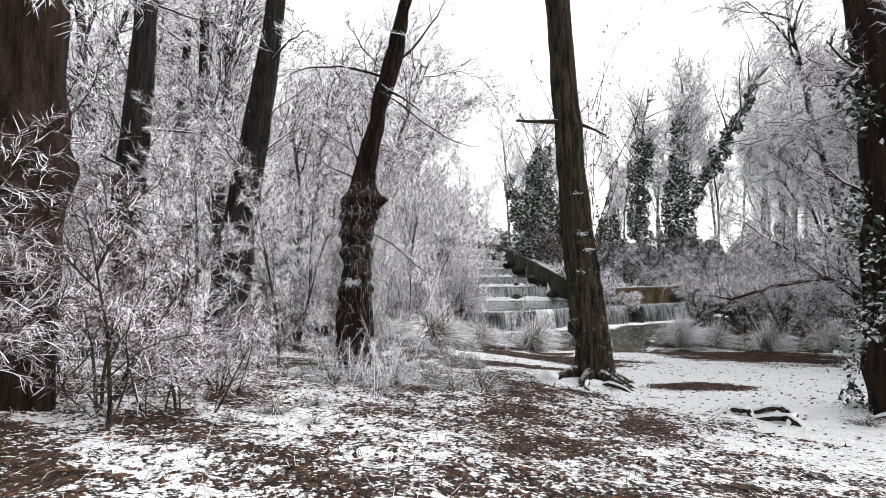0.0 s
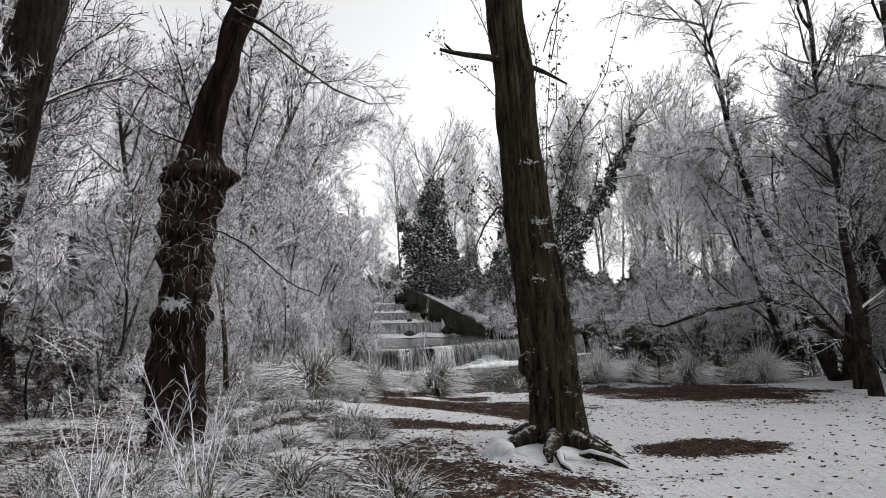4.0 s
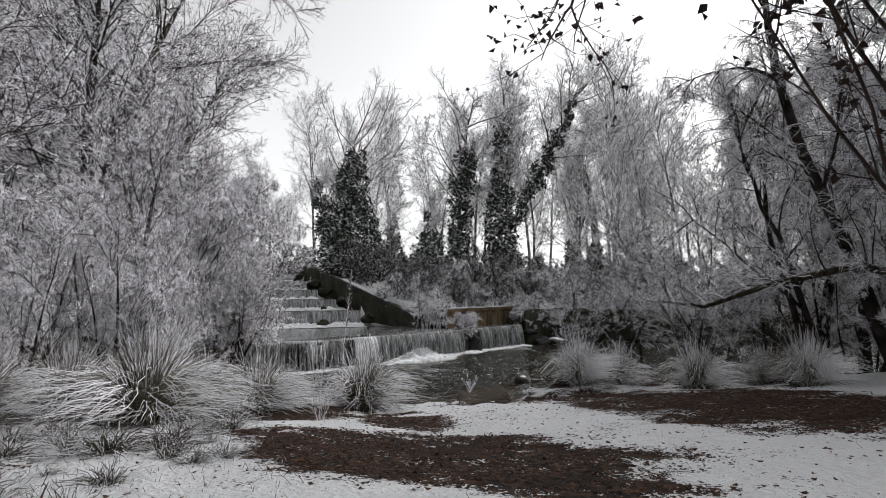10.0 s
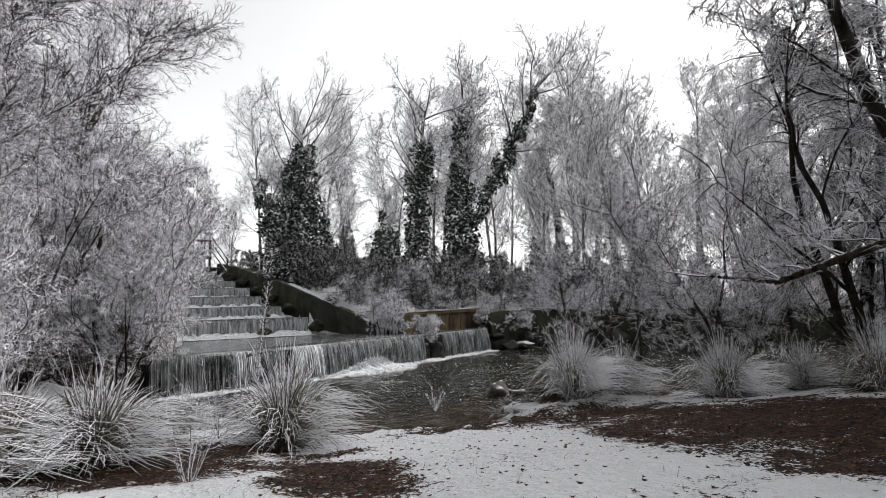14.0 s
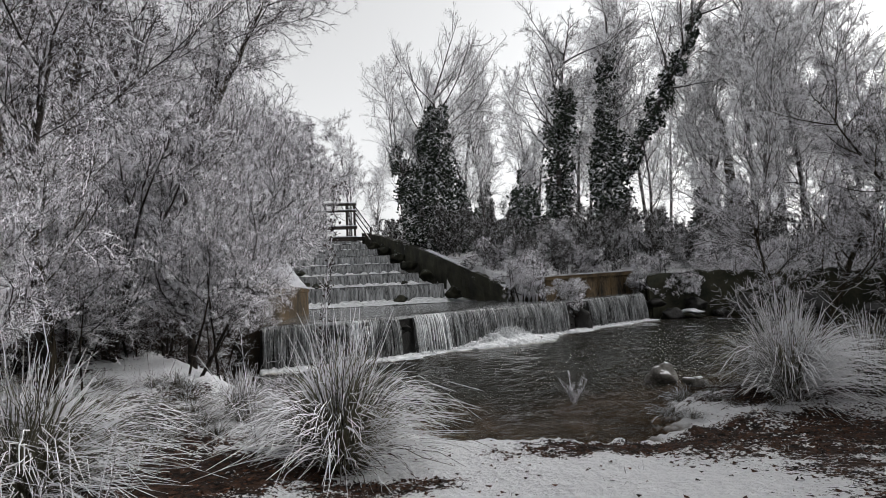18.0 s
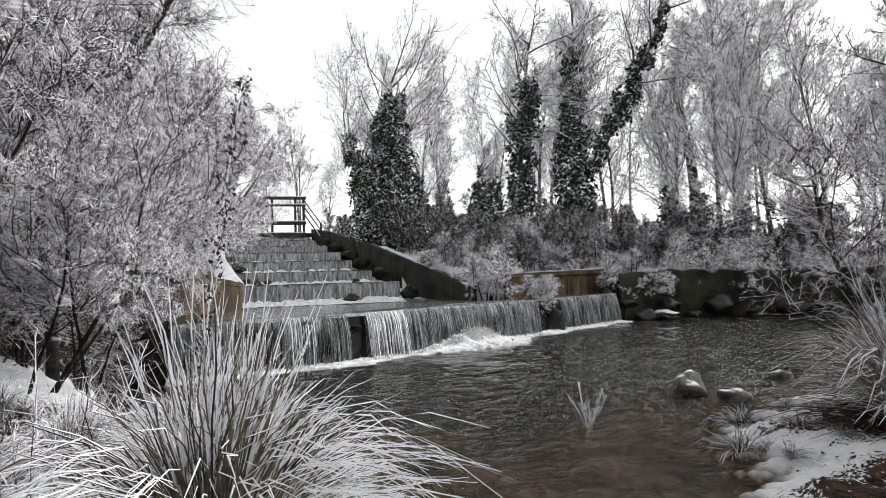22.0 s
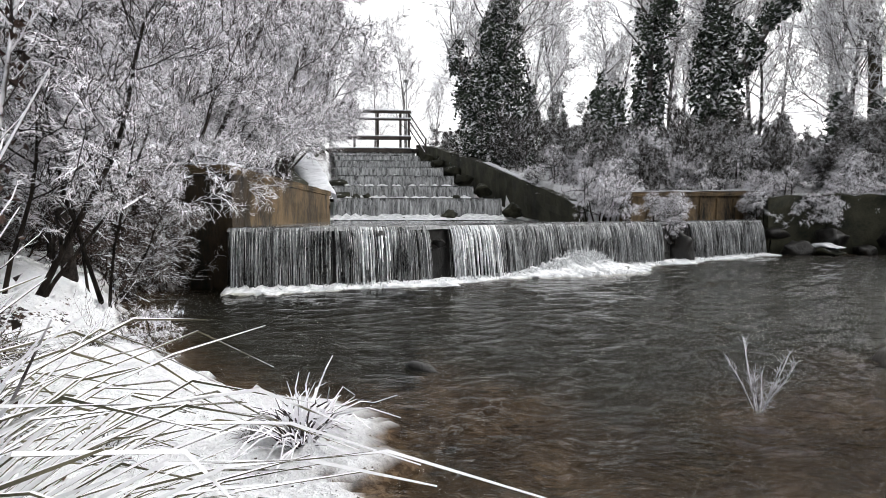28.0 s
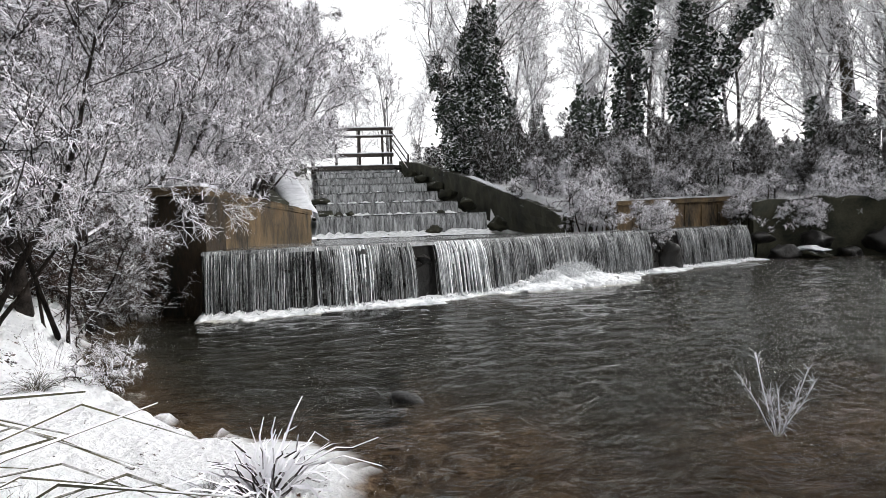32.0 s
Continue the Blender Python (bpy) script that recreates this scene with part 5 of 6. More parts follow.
def ivy_tree(x, y, z, trunks, height, label, seed, crown_n=16, leaf=0.19, start=0.45, width=1.0):
    rng = np.random.default_rng(seed)
    ob = thing("ivy_clad_tree", pose(x, y, z), label, "tree", "ivy-clad trees")
    wood, leaves, crown = Geo(), Geo(), Geo()
    for i, (base, way, h, rad, n) in enumerate(trunks):
        line = bent(rng, base, way, h, 9, 0.04, 0.01)
        wood.tube(line, np.linspace(0.36, 0.05, 9), 7)
        ivy_cloud(leaves, rng, line[:8], rad, int(n * 0.075 / leaf ** 2), leaf)
        limb = sprout(rng, line[None], crown_n if i == 0 or h > 15 else 2, start, 1.0, 0.27 * height * width, 48, 0.12, 0.12, 7, 0.35)
        crown.slot = 1
        crown.tubes(limb, np.linspace(0.10, 0.02, 7), 4)
        rimed(crown, rng, limb, 0.09, 9, 7, 6, 0.62, 0.0165, (0.08, 0.06, 0.1))
    part("trunk", wood, BARK_FAR_HAZED, ob, smooth=True)
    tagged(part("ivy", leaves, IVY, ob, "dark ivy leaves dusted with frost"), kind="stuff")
    tagged(part("crown", crown, (TWIG_FAR_HAZED, BARK_FAR_HAZED), ob, "bare frosted twigs"), kind="stuff")
    return ob


ivy_tree(13.6, 72.0, 5.0, [((0, 0, -0.5), (-0.09, 0.03, 1), 19, [2.4, 3.4, 3.6, 3.1, 2.2, 2.1, 1.6, 1.0], 8500), ((-1.0, 0, 3.0), (-0.55, 0.1, 1), 11, [1.2, 1.0, 0.8, 0.6, 0.4, 0.2], 900), ((2.0, 0, 1), (0.06, 0, 1), 9, [1.7, 1.8, 1.4, 0.8, 0.4], 1700), ((-1.8, 0.5, 1), (-0.16, 0, 1), 14, [1.2, 1.5, 1.4, 1.0, 0.5], 2000)], 30, "tall tree clad in a cone of dark ivy", 61, 26, 0.19, 0.42, 1.1)
ivy_tree(24.2, 66.0, 4.6, [((0, 0, 0), (0.02, 0, 1), 19.5, [1.2, 1.3, 1.2, 1.1, 1.3, 1.4, 1.1, 0.5], 3400)], 26, "tall tree trunk clad in dark ivy", 62, 20)
ivy_tree(26.6, 60.0, 3.0, [((0, 0, 0), (-0.01, 0, 1), 24, [2.0, 2.0, 1.9, 1.6, 1.3, 1.1, 0.9, 0.6], 6000), ((1.0, -0.5, 8.5), (0.44, -0.24, 1), 17, [1.0, 1.0, 1.0, 0.9, 0.8, 0.6, 0.4, 0.2], 2300)], 26, "forked tree clad in dark ivy, one limb leaning out", 63, 16)
ivy_tree(18.6, 59.0, 3.0, [((0, 0, 0), (0.02, 0, 1), 8.5, [1.7, 2.1, 1.9, 1.5, 0.7], 2800)], 6, "rounded bush of dark ivy dusted with frost", 64, 5)
ivy_tree(33.0, 56.0, 3.6, [((0, 0, 0), (0.0, 0, 1), 6.5, [1.7, 1.4, 1.1, 0.7, 0.2], 2200)], 5, "dark evergreen bush dusted with frost", 65, 2)
ivy_tree(30.0, 53.5, 2.8, [((0, 0, 0), (0.1, 0, 1), 4.5, [1.6, 1.7, 1.3, 0.8], 2000)], 4, "dark evergreen bush dusted with frost", 66, 3)
ivy_tree(22.3, 71.0, 6.0, [((0, 0, 0), (0.0, 0, 1), 9.5, [1.0, 1.5, 1.2, 0.8, 0.3], 1800)], 7, "small dark conifer dusted with frost", 67, 1)
ivy_tree(21.5, 86.0, 8.0, [((0, 0, 0), (0.0, 0, 1), 9.5, [2.4, 1.9, 1.4, 0.9, 0.2], 1600)], 7, "small grey conifer dusted with frost", 68, 1)


def snag():
    ob = thing("dead_tree", pose(39.5, 62, 4.5), "bare dead trunk broken off at the top", "tree")
    part("trunk", Geo().tube([(0.6, 0, -0.5), (0.5, 0, 4), (0.2, 0, 9), (-0.4, 0, 12.6), (-0.7, 0.1, 14.4)], [0.6, 0.5, 0.42, 0.36, 0.2], 7), BARK, ob, smooth=True)


snag()
for k_, (x_, y_, h_, w_r) in enumerate([(31.5, 47.0, 3.0, 1.1), (37.0, 58.0, 6.0, 1.4), (43.0, 54.0, 5.0, 1.5), (28.5, 56.5, 4.0, 1.3), (16.2, 58.0, 3.0, 1.2)]):
    ivy_tree(x_, y_, float(lie(x_, y_)), [((0, 0, 0), (0.05, 0, 1), h_, [w_r, w_r * 1.1, w_r * 0.9, w_r * 0.4], 1100)], 4, "dark evergreen bush dusted with frost", 140 + k_, 3, 0.13)


# ---- the near trunks ----
def bark_trunk(line, radii, seed, sides=44, rings=110, ridge=0.035, knobs=(), flare=0.0):
    """A thick trunk with ridged bark; knobs: (height share, swell, spread)."""
    line = np.asarray(line, float)
    k = np.linspace(0, 1, rings)
    t = k * (len(line) - 1)
    i = np.clip(t.astype(int), 0, len(line) - 2)
    f = (t - i)[:, None]
    f = f * f * (3 - 2 * f) * 0.35 + f * 0.65
    c = line[i] * (1 - f) + line[i + 1] * f
    r = np.interp(k, np.linspace(0, 1, len(radii)), radii)
    for at, swell, spread in knobs:
        r = r * (1 + swell * np.exp(-((k - at) / spread) ** 2))
    off = Vector((seed * 3.7, seed * 1.3, 0))
    v = np.zeros((rings, sides, 3))
    for a in range(rings):
        for b in range(sides):
            th = 2 * math.pi * b / sides
            n = Vector((math.cos(th), math.sin(th), 0))
            h = c[a][2]
            e = ridge * (noise.noise(n * 3.2 + Vector((0, 0, h * 0.55)) + off) + 0.7 * noise.noise(n * 7.5 + Vector((0, 0, h * 1.2)) + off))
            e += ridge * 1.6 * noise.noise(n * 0.9 + Vector((0, 0, h * 0.9)) + off)
            for at, swell, spread in knobs:
                e += r[a] * swell * 0.55 * math.exp(-((k[a] - at) / spread) ** 2) * noise.noise(n * 1.7 + Vector((0, 0, h * 2.5)) + off)
            e -= 0.6 * ridge * max(0.0, 1 - 4.0 * abs(noise.noise(n * 5.2 + Vector((0, 0, h * 0.7)) + off * 2)))
            e += flare * math.exp(-k[a] * rings / 4.5) * max(0, 0.35 + math.sin(th * 4 + seed)) 
            v[a, b] = c[a] + np.array(n) * (r[a] + e)
    g = Geo()
    p, q = np.meshgrid(np.arange(rings - 1), np.arange(sides), indexing="ij")
    q1 = (q + 1) % sides
    g.add(v.reshape(-1, 3), [((rings - 1) * sides, (rings - 1) * sides + j, (rings - 1) * sides + j + 1) for j in range(1, sides - 1)],
          np.stack([p * sides + q, p * sides + q1, (p + 1) * sides + q1, (p + 1) * sides + q], -1).reshape(-1, 4))
    return g, c, r


def shoots(rng, starts, ways, length, r=0.006, leaf=5, leaf_size=0.03, rise=0.08):
    """Thin shoots with side twigs, and the withered leaves on them."""
    wood, lf = Geo(), Geo()
    for s, w in zip(starts, ways):
        ln = length * rng.uniform(0.5, 1.2)
        line = bent(rng, s, w, ln, 7, 0.14, rise)
        wood.tube(line, np.linspace(r * 1.6, r * 0.6, 7), 4, False)
        mid, tip = add_twigs(wood, rng, line, int(5 + ln * 4), 0.35, r * 0.6, 0.9, 0.15)
        if leaf:
            n = int(leaf * ln)
            pk = np.concatenate([mid, tip])[rng.integers(0, 2 * len(mid), n)]
            lf.leaves(pk + rng.normal(0, 0.02, (n, 3)), leaf_size, rng, 0.5)
    return wood, lf


def main_tree():
    rng = np.random.default_rng(71)
    x, y = 2.96, 10.9
    z = float(lie(x, y))
    ob = thing("poplar_trunk_tree", pose(x, y, z), "large poplar with ridged brown bark rooted in snow", "tree")
    line = [(0.10, 0, -0.3), (0.07, 0, 0.8), (-0.1, 0, 1.9), (-0.24, 0, 3), (-0.33, 0, 4.2), (-0.42, 0.1, 6.5), (-0.6, 0.2, 10), (-0.7, 0.3, 15)]
    g, c, r = bark_trunk(line, [0.43, 0.36, 0.32, 0.30, 0.28, 0.26, 0.24, 0.2, 0.1], 1, 96, 240, 0.05, ((0.28, 0.07, 0.010), (0.34, 0.08, 0.012)), 0.14)
    part("trunk", g, BARK, ob, smooth=True)
    for a in (200, 250, 290, 335, 20, 110):
        ln = rng.uniform(0.6, 1.0)
        w = np.array([math.cos(radians(a)), math.sin(radians(a)), -0.22])
        line = bent(rng, w * 0.32 + (0, 0, 0.22), w, ln, 6, 0.15, -0.02)
        line[:, 2] = np.array([float(lie(x + p[0], y + p[1])) - z for p in line]) + np.linspace(0.18, -0.03, 6)
        part("root", Geo().tube(line, np.linspace(0.13, 0.03, 6), 7), BARK, ob, "root dusted with snow", True)
    stub = bent(rng, (-0.55, -0.1, 5.25), (-1, -0.3, 0.1), 0.95, 6, 0.1, 0.02)
    part("broken_branch", Geo().tube(stub, np.linspace(0.06, 0.025, 6), 6).tube([stub[4], stub[4] + (-0.12, 0, 0.12)], [0.02, 0.01], 5), BARK, ob, "short dead branch", True)
    stub = bent(rng, (-0.1, -0.1, 5.2), (1, -0.3, -0.5), 0.55, 5, 0.1, 0.0)
    part("broken_branch", Geo().tube(stub, np.linspace(0.04, 0.015, 5), 6), BARK, ob, "short dead branch", True)
    starts, ways = [], []
    for h, a in [(2.4, 0), (2.5, 30), (2.7, -20), (2.9, 50), (3.1, 10), (3.5, 40), (3.9, -10), (4.4, 20), (3.3, 110), (4.3, 130), (5, 170), (5.4, 0), (5, 60), (4.6, 150), (5.6, 30), (4.0, 70)]:
        starts.append((-0.1 + 0.34 * math.cos(radians(a)), 0.34 * math.sin(radians(a)), h))
        ways.append((0.42 * math.cos(radians(a)), 0.3 * math.sin(radians(a)), 1.0))
    w, l = shoots(rng, starts, ways, 2.4, 0.006, 34, 0.022)
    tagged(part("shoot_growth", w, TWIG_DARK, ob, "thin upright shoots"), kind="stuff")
    tagged(part("foliage", l, DRY_LEAF, ob, "withered leaves rimmed with frost"), kind="stuff")
    far_side = [((-0.2, 0.35, 1.2 + 0.25 * k), (-0.28 + 0.05 * k, 0.45, 1.0)) for k in range(5)]
    w, l = shoots(rng, [a for a, _ in far_side], [b for _, b in far_side], 3.0, 0.004, 30, 0.018)
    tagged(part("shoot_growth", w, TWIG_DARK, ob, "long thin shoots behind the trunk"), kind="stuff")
    tagged(part("foliage", l, DRY_LEAF, ob, "withered leaves rimmed with frost"), kind="stuff")
    hang = np.array([(-0.35, 0.25, 3.2), (-0.42, 0.7, 3.35), (-0.5, 1.1, 3.15), (-0.6, 1.3, 2.85), (-0.65, 1.35, 2.65)])
    branch(ob, hang, np.linspace(0.025, 0.006, 5), TWIG_DARK, 5, "thin hanging branch")
    w, l = shoots(rng, [hang[2], hang[3], hang[3], hang[4], hang[4]], [(-0.8, 0.2, -0.6), (-0.6, 0.1, -1), (0.5, 0, -0.8), (0.6, 0.2, -0.6), (-0.5, 0, -0.8)], 0.5, 0.0035, 60, 0.016, -0.1)
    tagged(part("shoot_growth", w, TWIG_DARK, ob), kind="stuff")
    tagged(part("foliage", l, DRY_LEAF, ob, "hanging withered leaves"), kind="stuff")
    w, l = shoots(rng, [(-0.42, 0.1, 2.9)] * 9, rng.normal(0, 0.5, (9, 3)) + (-0.8, 0.35, 0.5), 0.9, 0.004, 90, 0.02)
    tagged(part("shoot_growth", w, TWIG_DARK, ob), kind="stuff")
    tagged(part("foliage", l, DRY_LEAF, ob, "clump of withered leaves"), kind="stuff")
    bm = bmesh.new()
    bmesh.ops.create_icosphere(bm, subdivisions=4, radius=1.0)
    for v in bm.verts:
        v.co = v.co * (1 + 0.35 * noise.noise(v.co * 1.6) + 0.16 * noise.noise(v.co * 4.5))
        v.co = Vector((v.co.x * 0.11 - 0.33, v.co.y * 0.11 - 0.06, v.co.z * 0.16 + 1.08))
    part("burl", bm, BARK, ob, "dark swollen burl on the trunk", True)
    for tx, ty, tz, n_ in ((-0.20, -0.32, 2.94, 34), (-0.08, -0.33, 2.62, 30), (-0.22, -0.32, 2.19, 26), (-0.28, -0.30, 3.75, 24)):
        s = np.array([tx, ty, tz]) + rng.normal(0, 0.04, (n_, 3)) * (1.3, 0.5, 0.4)
        part("snow_tuft", Geo().spikes(s, s + rng.normal(0, 0.015, s.shape), s + rng.normal(0, 0.025, s.shape), 0.006), SNOW, ob, "snow caught on a ridge of the bark")
    # small tufts of moss and lichen on the bark
    g = Geo()
    for _ in range(240):
        k = rng.uniform(0.01, 0.5) ** 1.2
        a = rng.uniform(0, 6.28)
        i = int(k * (len(c) - 1))
        p = c[i] + np.array([math.cos(a), math.sin(a), 0]) * (r[i] + 0.015)
        m = 9
        s = p + rng.normal(0, 0.022, (m, 3)) - np.array([math.cos(a), math.sin(a), 0]) * 0.015
        e = s + np.array([math.cos(a), math.sin(a), 0.4]) * 0.015 + rng.normal(0, 0.010, (m, 3))
        g.spikes(s, (s + e) / 2, e, 0.0045)
    tagged(part("moss", g, GRASS, ob, "frosted tufts of moss on the bark"), kind="stuff")
    crown = Geo()
    for h, a, ln in [(12, 20, 4), (12.6, 100, 4), (13.2, 150, 4), (13.8, 60, 4), (14.2, 200, 4), (14.6, 320, 3)]:
        p = c[int(min(h / 15, 1) * (len(c) - 1))]
        line = bent(rng, p, (math.cos(radians(a)), math.sin(radians(a)), 0.5), ln, 7, 0.12, 0.02)
        branch(ob, line, np.linspace(0.09, 0.015, 7))
        for j in range(7):
            q, dd = along(line, [rng.uniform(0.2, 1)])
            sub = bent(rng, q[0], dd[0] + rng.normal(0, 0.4, 3), 1.5, 5, 0.2, -0.05)
            crown.tube(sub, np.linspace(0.018, 0.007, 5), 3, False)
            add_twigs(crown, rng, sub, 16, 0.5, 0.006, 0.9, 0)
    tagged(part("crown", crown, TWIG, ob), kind="stuff")


main_tree()


def pollard():
    rng = np.random.default_rng(72)
    x, y = -2.0, 12.8
    z = float(lie(x, y))
    ob = thing("pollard_tree", pose(x, y, z) @ Matrix.Scale(1.07, 4), "knobbly pollarded tree hung with dead ivy stems", "tree")
    line = [(-0.14, 0, -0.3), (-0.13, 0, 0.7), (-0.10, 0, 1.8), (-0.04, 0, 2.9), (0.06, 0, 3.75), (0.12, 0, 4.4), (0.24, 0, 5.0), (0.58, 0.1, 6.5), (1.2, 0.2, 9)]
    g, c, r = bark_trunk(line, [0.34, 0.31, 0.29, 0.27, 0.29, 0.20, 0.18, 0.15, 0.1], 5, 60, 240, 0.10, ((0.10, 0.10, 0.02), (0.235, 0.32, 0.02), (0.285, 0.22, 0.014), (0.33, 0.30, 0.016), (0.385, 0.36, 0.02), (0.44, 0.30, 0.014), (0.5, 0.7, 0.028)), 0.06)
    part("trunk", g, BARK_RED, ob, smooth=True)
    vines = Geo()
    for _ in range(950):
        a, h = rng.uniform(0, 6.28), rng.uniform(1.3, 4.1)
        i = int(np.argmin(np.abs(c[:, 2] - h)))
        p = c[i] + np.array([math.cos(a), math.sin(a), 0]) * (r[i] * 1.25 + 0.04)
        line = bent(rng, p, (0.5 * math.cos(a), 0.5 * math.sin(a), rng.uniform(-0.8, 0.4)), rng.uniform(0.12, 0.45), 6, 0.4, -0.3)
        vines.tube(line, np.linspace(0.0032, 0.0014, 6), 3, False)
    tagged(part("dead_ivy", vines, GRASS, ob, "hanging frosted stems"), kind="stuff")
    heap = Geo()
    s = np.array([-0.1, -0.36, 1.9]) + rng.normal(0, 0.06, (110, 3)) * (1.2, 0.6, 0.5)
    heap.spikes(s, s + rng.normal(0, 0.05, s.shape), s + rng.normal(0, 0.09, s.shape), 0.007)
    part("snow_tuft", heap, SNOW, ob, "snow caught on a bark ledge")
    crown, lf = Geo(), Geo()
    data = [((0.5, -0.2, 6.3), (0.7, -0.3, -0.8), 1.3, 0.045), ((0.1, 0.1, 4.1), (-0.5, 0.2, 1.6), 2.6, 0.022), ((0.1, 0.1, 4.1), (-0.15, 0.4, 1.4), 3.0, 0.022),
            ((0.7, 0.2, 7.0), (1, 0.3, 0.5), 2.4, 0.04), ((0.6, 0.2, 6.6), (-1, 0.3, 0.5), 2.6, 0.04), ((0.1, 0.2, 4.2), (-1.2, 0.4, 0.8), 2.4, 0.022), ((0.1, 0, 4.0), (0.5, 0.4, 1.6), 2.4, 0.02)]
    arc = np.array([(0.45, -0.1, 6.2), (0.9, -0.4, 5.85), (1.4, -0.5, 5.4), (2.0, -0.5, 5.0), (2.5, -0.5, 4.82), (2.9, -0.5, 4.86)])
    branch(ob, arc, np.linspace(0.022, 0.008, 6), BARK, 6, "thin drooping branch")
    low_arm = np.array([(0.1, -0.1, 2.98), (0.4, -0.1, 2.93), (0.72, -0.1, 2.76), (1.02, -0.1, 2.5), (1.3, -0.1, 2.24), (1.52, -0.1, 2.1), (1.66, -0.1, 2.06), (1.8, -0.1, 1.98)])
    for p, w, ln, r0 in [(None, None, 0, 0.016)] + data:
        ln_ = low_arm if p is None else bent(rng, p, w, ln, 8, 0.16, 0.0)
        branch(ob, ln_, np.linspace(r0, 0.006, 8), BARK_DARK)
        for j in range(5):
            q, dd = along(ln_, [rng.uniform(0.2, 1)])
            sub = bent(rng, q[0], dd[0] * 2 + rng.normal(0, 0.5, 3), rng.uniform(0.5, 1.1), 5, 0.2, 0.0)
            crown.tube(sub, np.linspace(0.009, 0.004, 5), 3, False)
            mid, tip = add_twigs(crown, rng, sub, 9, 0.22, 0.004, 0.9, 0)
            lf.leaves(tip[rng.integers(0, len(tip), 4)], 0.028, rng, 0.5)
    tagged(part("crown", crown, TWIG, ob), kind="stuff")
    tagged(part("foliage", lf, DRY_LEAF, ob, "a few withered leaves"), kind="stuff")


pollard()


def dark_trunk(name, x, y, line, radii, label, seed, knobs=(), material=BARK, limbs=8, ivy=0, reach=(1.8, 3.4)):
    rng = np.random.default_rng(seed)
    ob = thing(name, pose(x, y, float(lie(x, y))), label, "tree")
    g, c, r = bark_trunk(line, radii, seed, 30, 80, 0.035, knobs, 0.06)
    part("trunk", g, material, ob, smooth=True)
    crown = Geo()
    for _ in range(limbs):
        i = int(rng.uniform(0.3, 0.98) * (len(c) - 1))
        a = rng.uniform(0, 6.28)
        ln_ = bent(rng, c[i], (math.cos(a), math.sin(a), rng.uniform(0.0, 0.9)), rng.uniform(*reach), 7, 0.15, 0.03)
        branch(ob, ln_, np.linspace(0.045, 0.008, 7), LIMB, 5)
        rimed(crown, rng, ln_[None], 0.03, int(5 + 2.4 * reach[1]), 6, 6, 0.07 + 0.055 * reach[1], 0.0024 + 0.0011 * reach[1], (0.0, 0.0, 0.0))
    if limbs:
        tagged(part("crown", crown, (TWIG, LIMB), ob, "frosted twigs"), kind="stuff")
    if ivy:
        lf = Geo()
        k = len(c) * 6 // 10
        ivy_cloud(lf, rng, c[:k], r[:k] * 1.4, ivy, 0.05)
        tagged(part("ivy", lf, IVY, ob, "ivy leaves on the bark"), kind="stuff")
    return ob


dark_trunk("burled_tree", -3.75, 4.7, [(0, 0, -0.3), (0, 0, 1.2), (-0.02, 0, 2.4), (0, 0, 4), (0.1, 0, 7), (0.2, 0, 10)], [0.36, 0.33, 0.32, 0.34, 0.3, 0.25, 0.2],
           "thick reddish-brown trunk with swollen burls", 3, ((0.34, 0.45, 0.04), (0.42, 0.3, 0.03)), BARK_RED, 8, 0, (1.0, 1.8))
dark_trunk("dark_tree", -5.4, 13.5, [(0, 0, -0.3), (0.02, 0, 1.5), (0.18, 0, 3), (0.5, 0, 5), (0.9, 0, 7.5), (1.3, 0, 11)], [0.56, 0.5, 0.46, 0.4, 0.34, 0.28, 0.18],
           "thick dark leaning trunk with frosted branches", 4, ((0.13, 0.15, 0.03), (0.3, 0.12, 0.03)), BARK_DARK, 10)
dark_trunk("dark_tree", -7.9, 13.2, [(0, 0, -0.3), (0.05, 0, 2), (0.1, 0, 4), (0.3, 0, 7), (0.5, 0, 11)], [0.46, 0.4, 0.38, 0.34, 0.28, 0.2],
           "thick dark trunk among frosted shrubs", 5, ((0.2, 0.15, 0.05),), BARK_DARK, 10)
dark_trunk("dark_tree", -6.6, 20.4, [(0, 0, -0.3), (0.05, 0, 2), (0.1, 0, 3), (0.0, 0, 4.2)], [0.42, 0.36, 0.33, 0.3], "dark trunk broken off short", 6, ((0.8, 0.2, 0.1),), BARK_DARK, 4)
dark_trunk("dark_tree", -8.9, 17.0, [(0, 0, -0.3), (0.05, 0, 3), (0.4, 0, 6), (0.6, 0, 10)], [0.2, 0.17, 0.15, 0.1], "thin dark trunk with frosted branches", 7, (), BARK_DARK, 7)
dark_trunk("dark_tree", -7.6, 16.0, [(0, 0, -0.3), (-0.1, 0, 3), (0.2, 0, 6), (0.3, 0, 10)], [0.18, 0.16, 0.14, 0.1], "thin dark trunk with frosted branches", 8, (), BARK_DARK, 7)
dark_trunk("ivy_tree", 6.35, 7.5, [(0, 0, -0.3), (0.0, 0, 1.5), (0.0, 0, 3), (-0.05, 0, 5), (-0.3, 0, 8), (-0.4, 0, 12)], [0.42, 0.36, 0.34, 0.32, 0.28, 0.2],
           "gnarled red-brown trunk wound with ivy", 9, ((0.1, 0.12, 0.03), (0.3, 0.15, 0.04)), BARK_RED, 22, 2600, (0.7, 1.7))
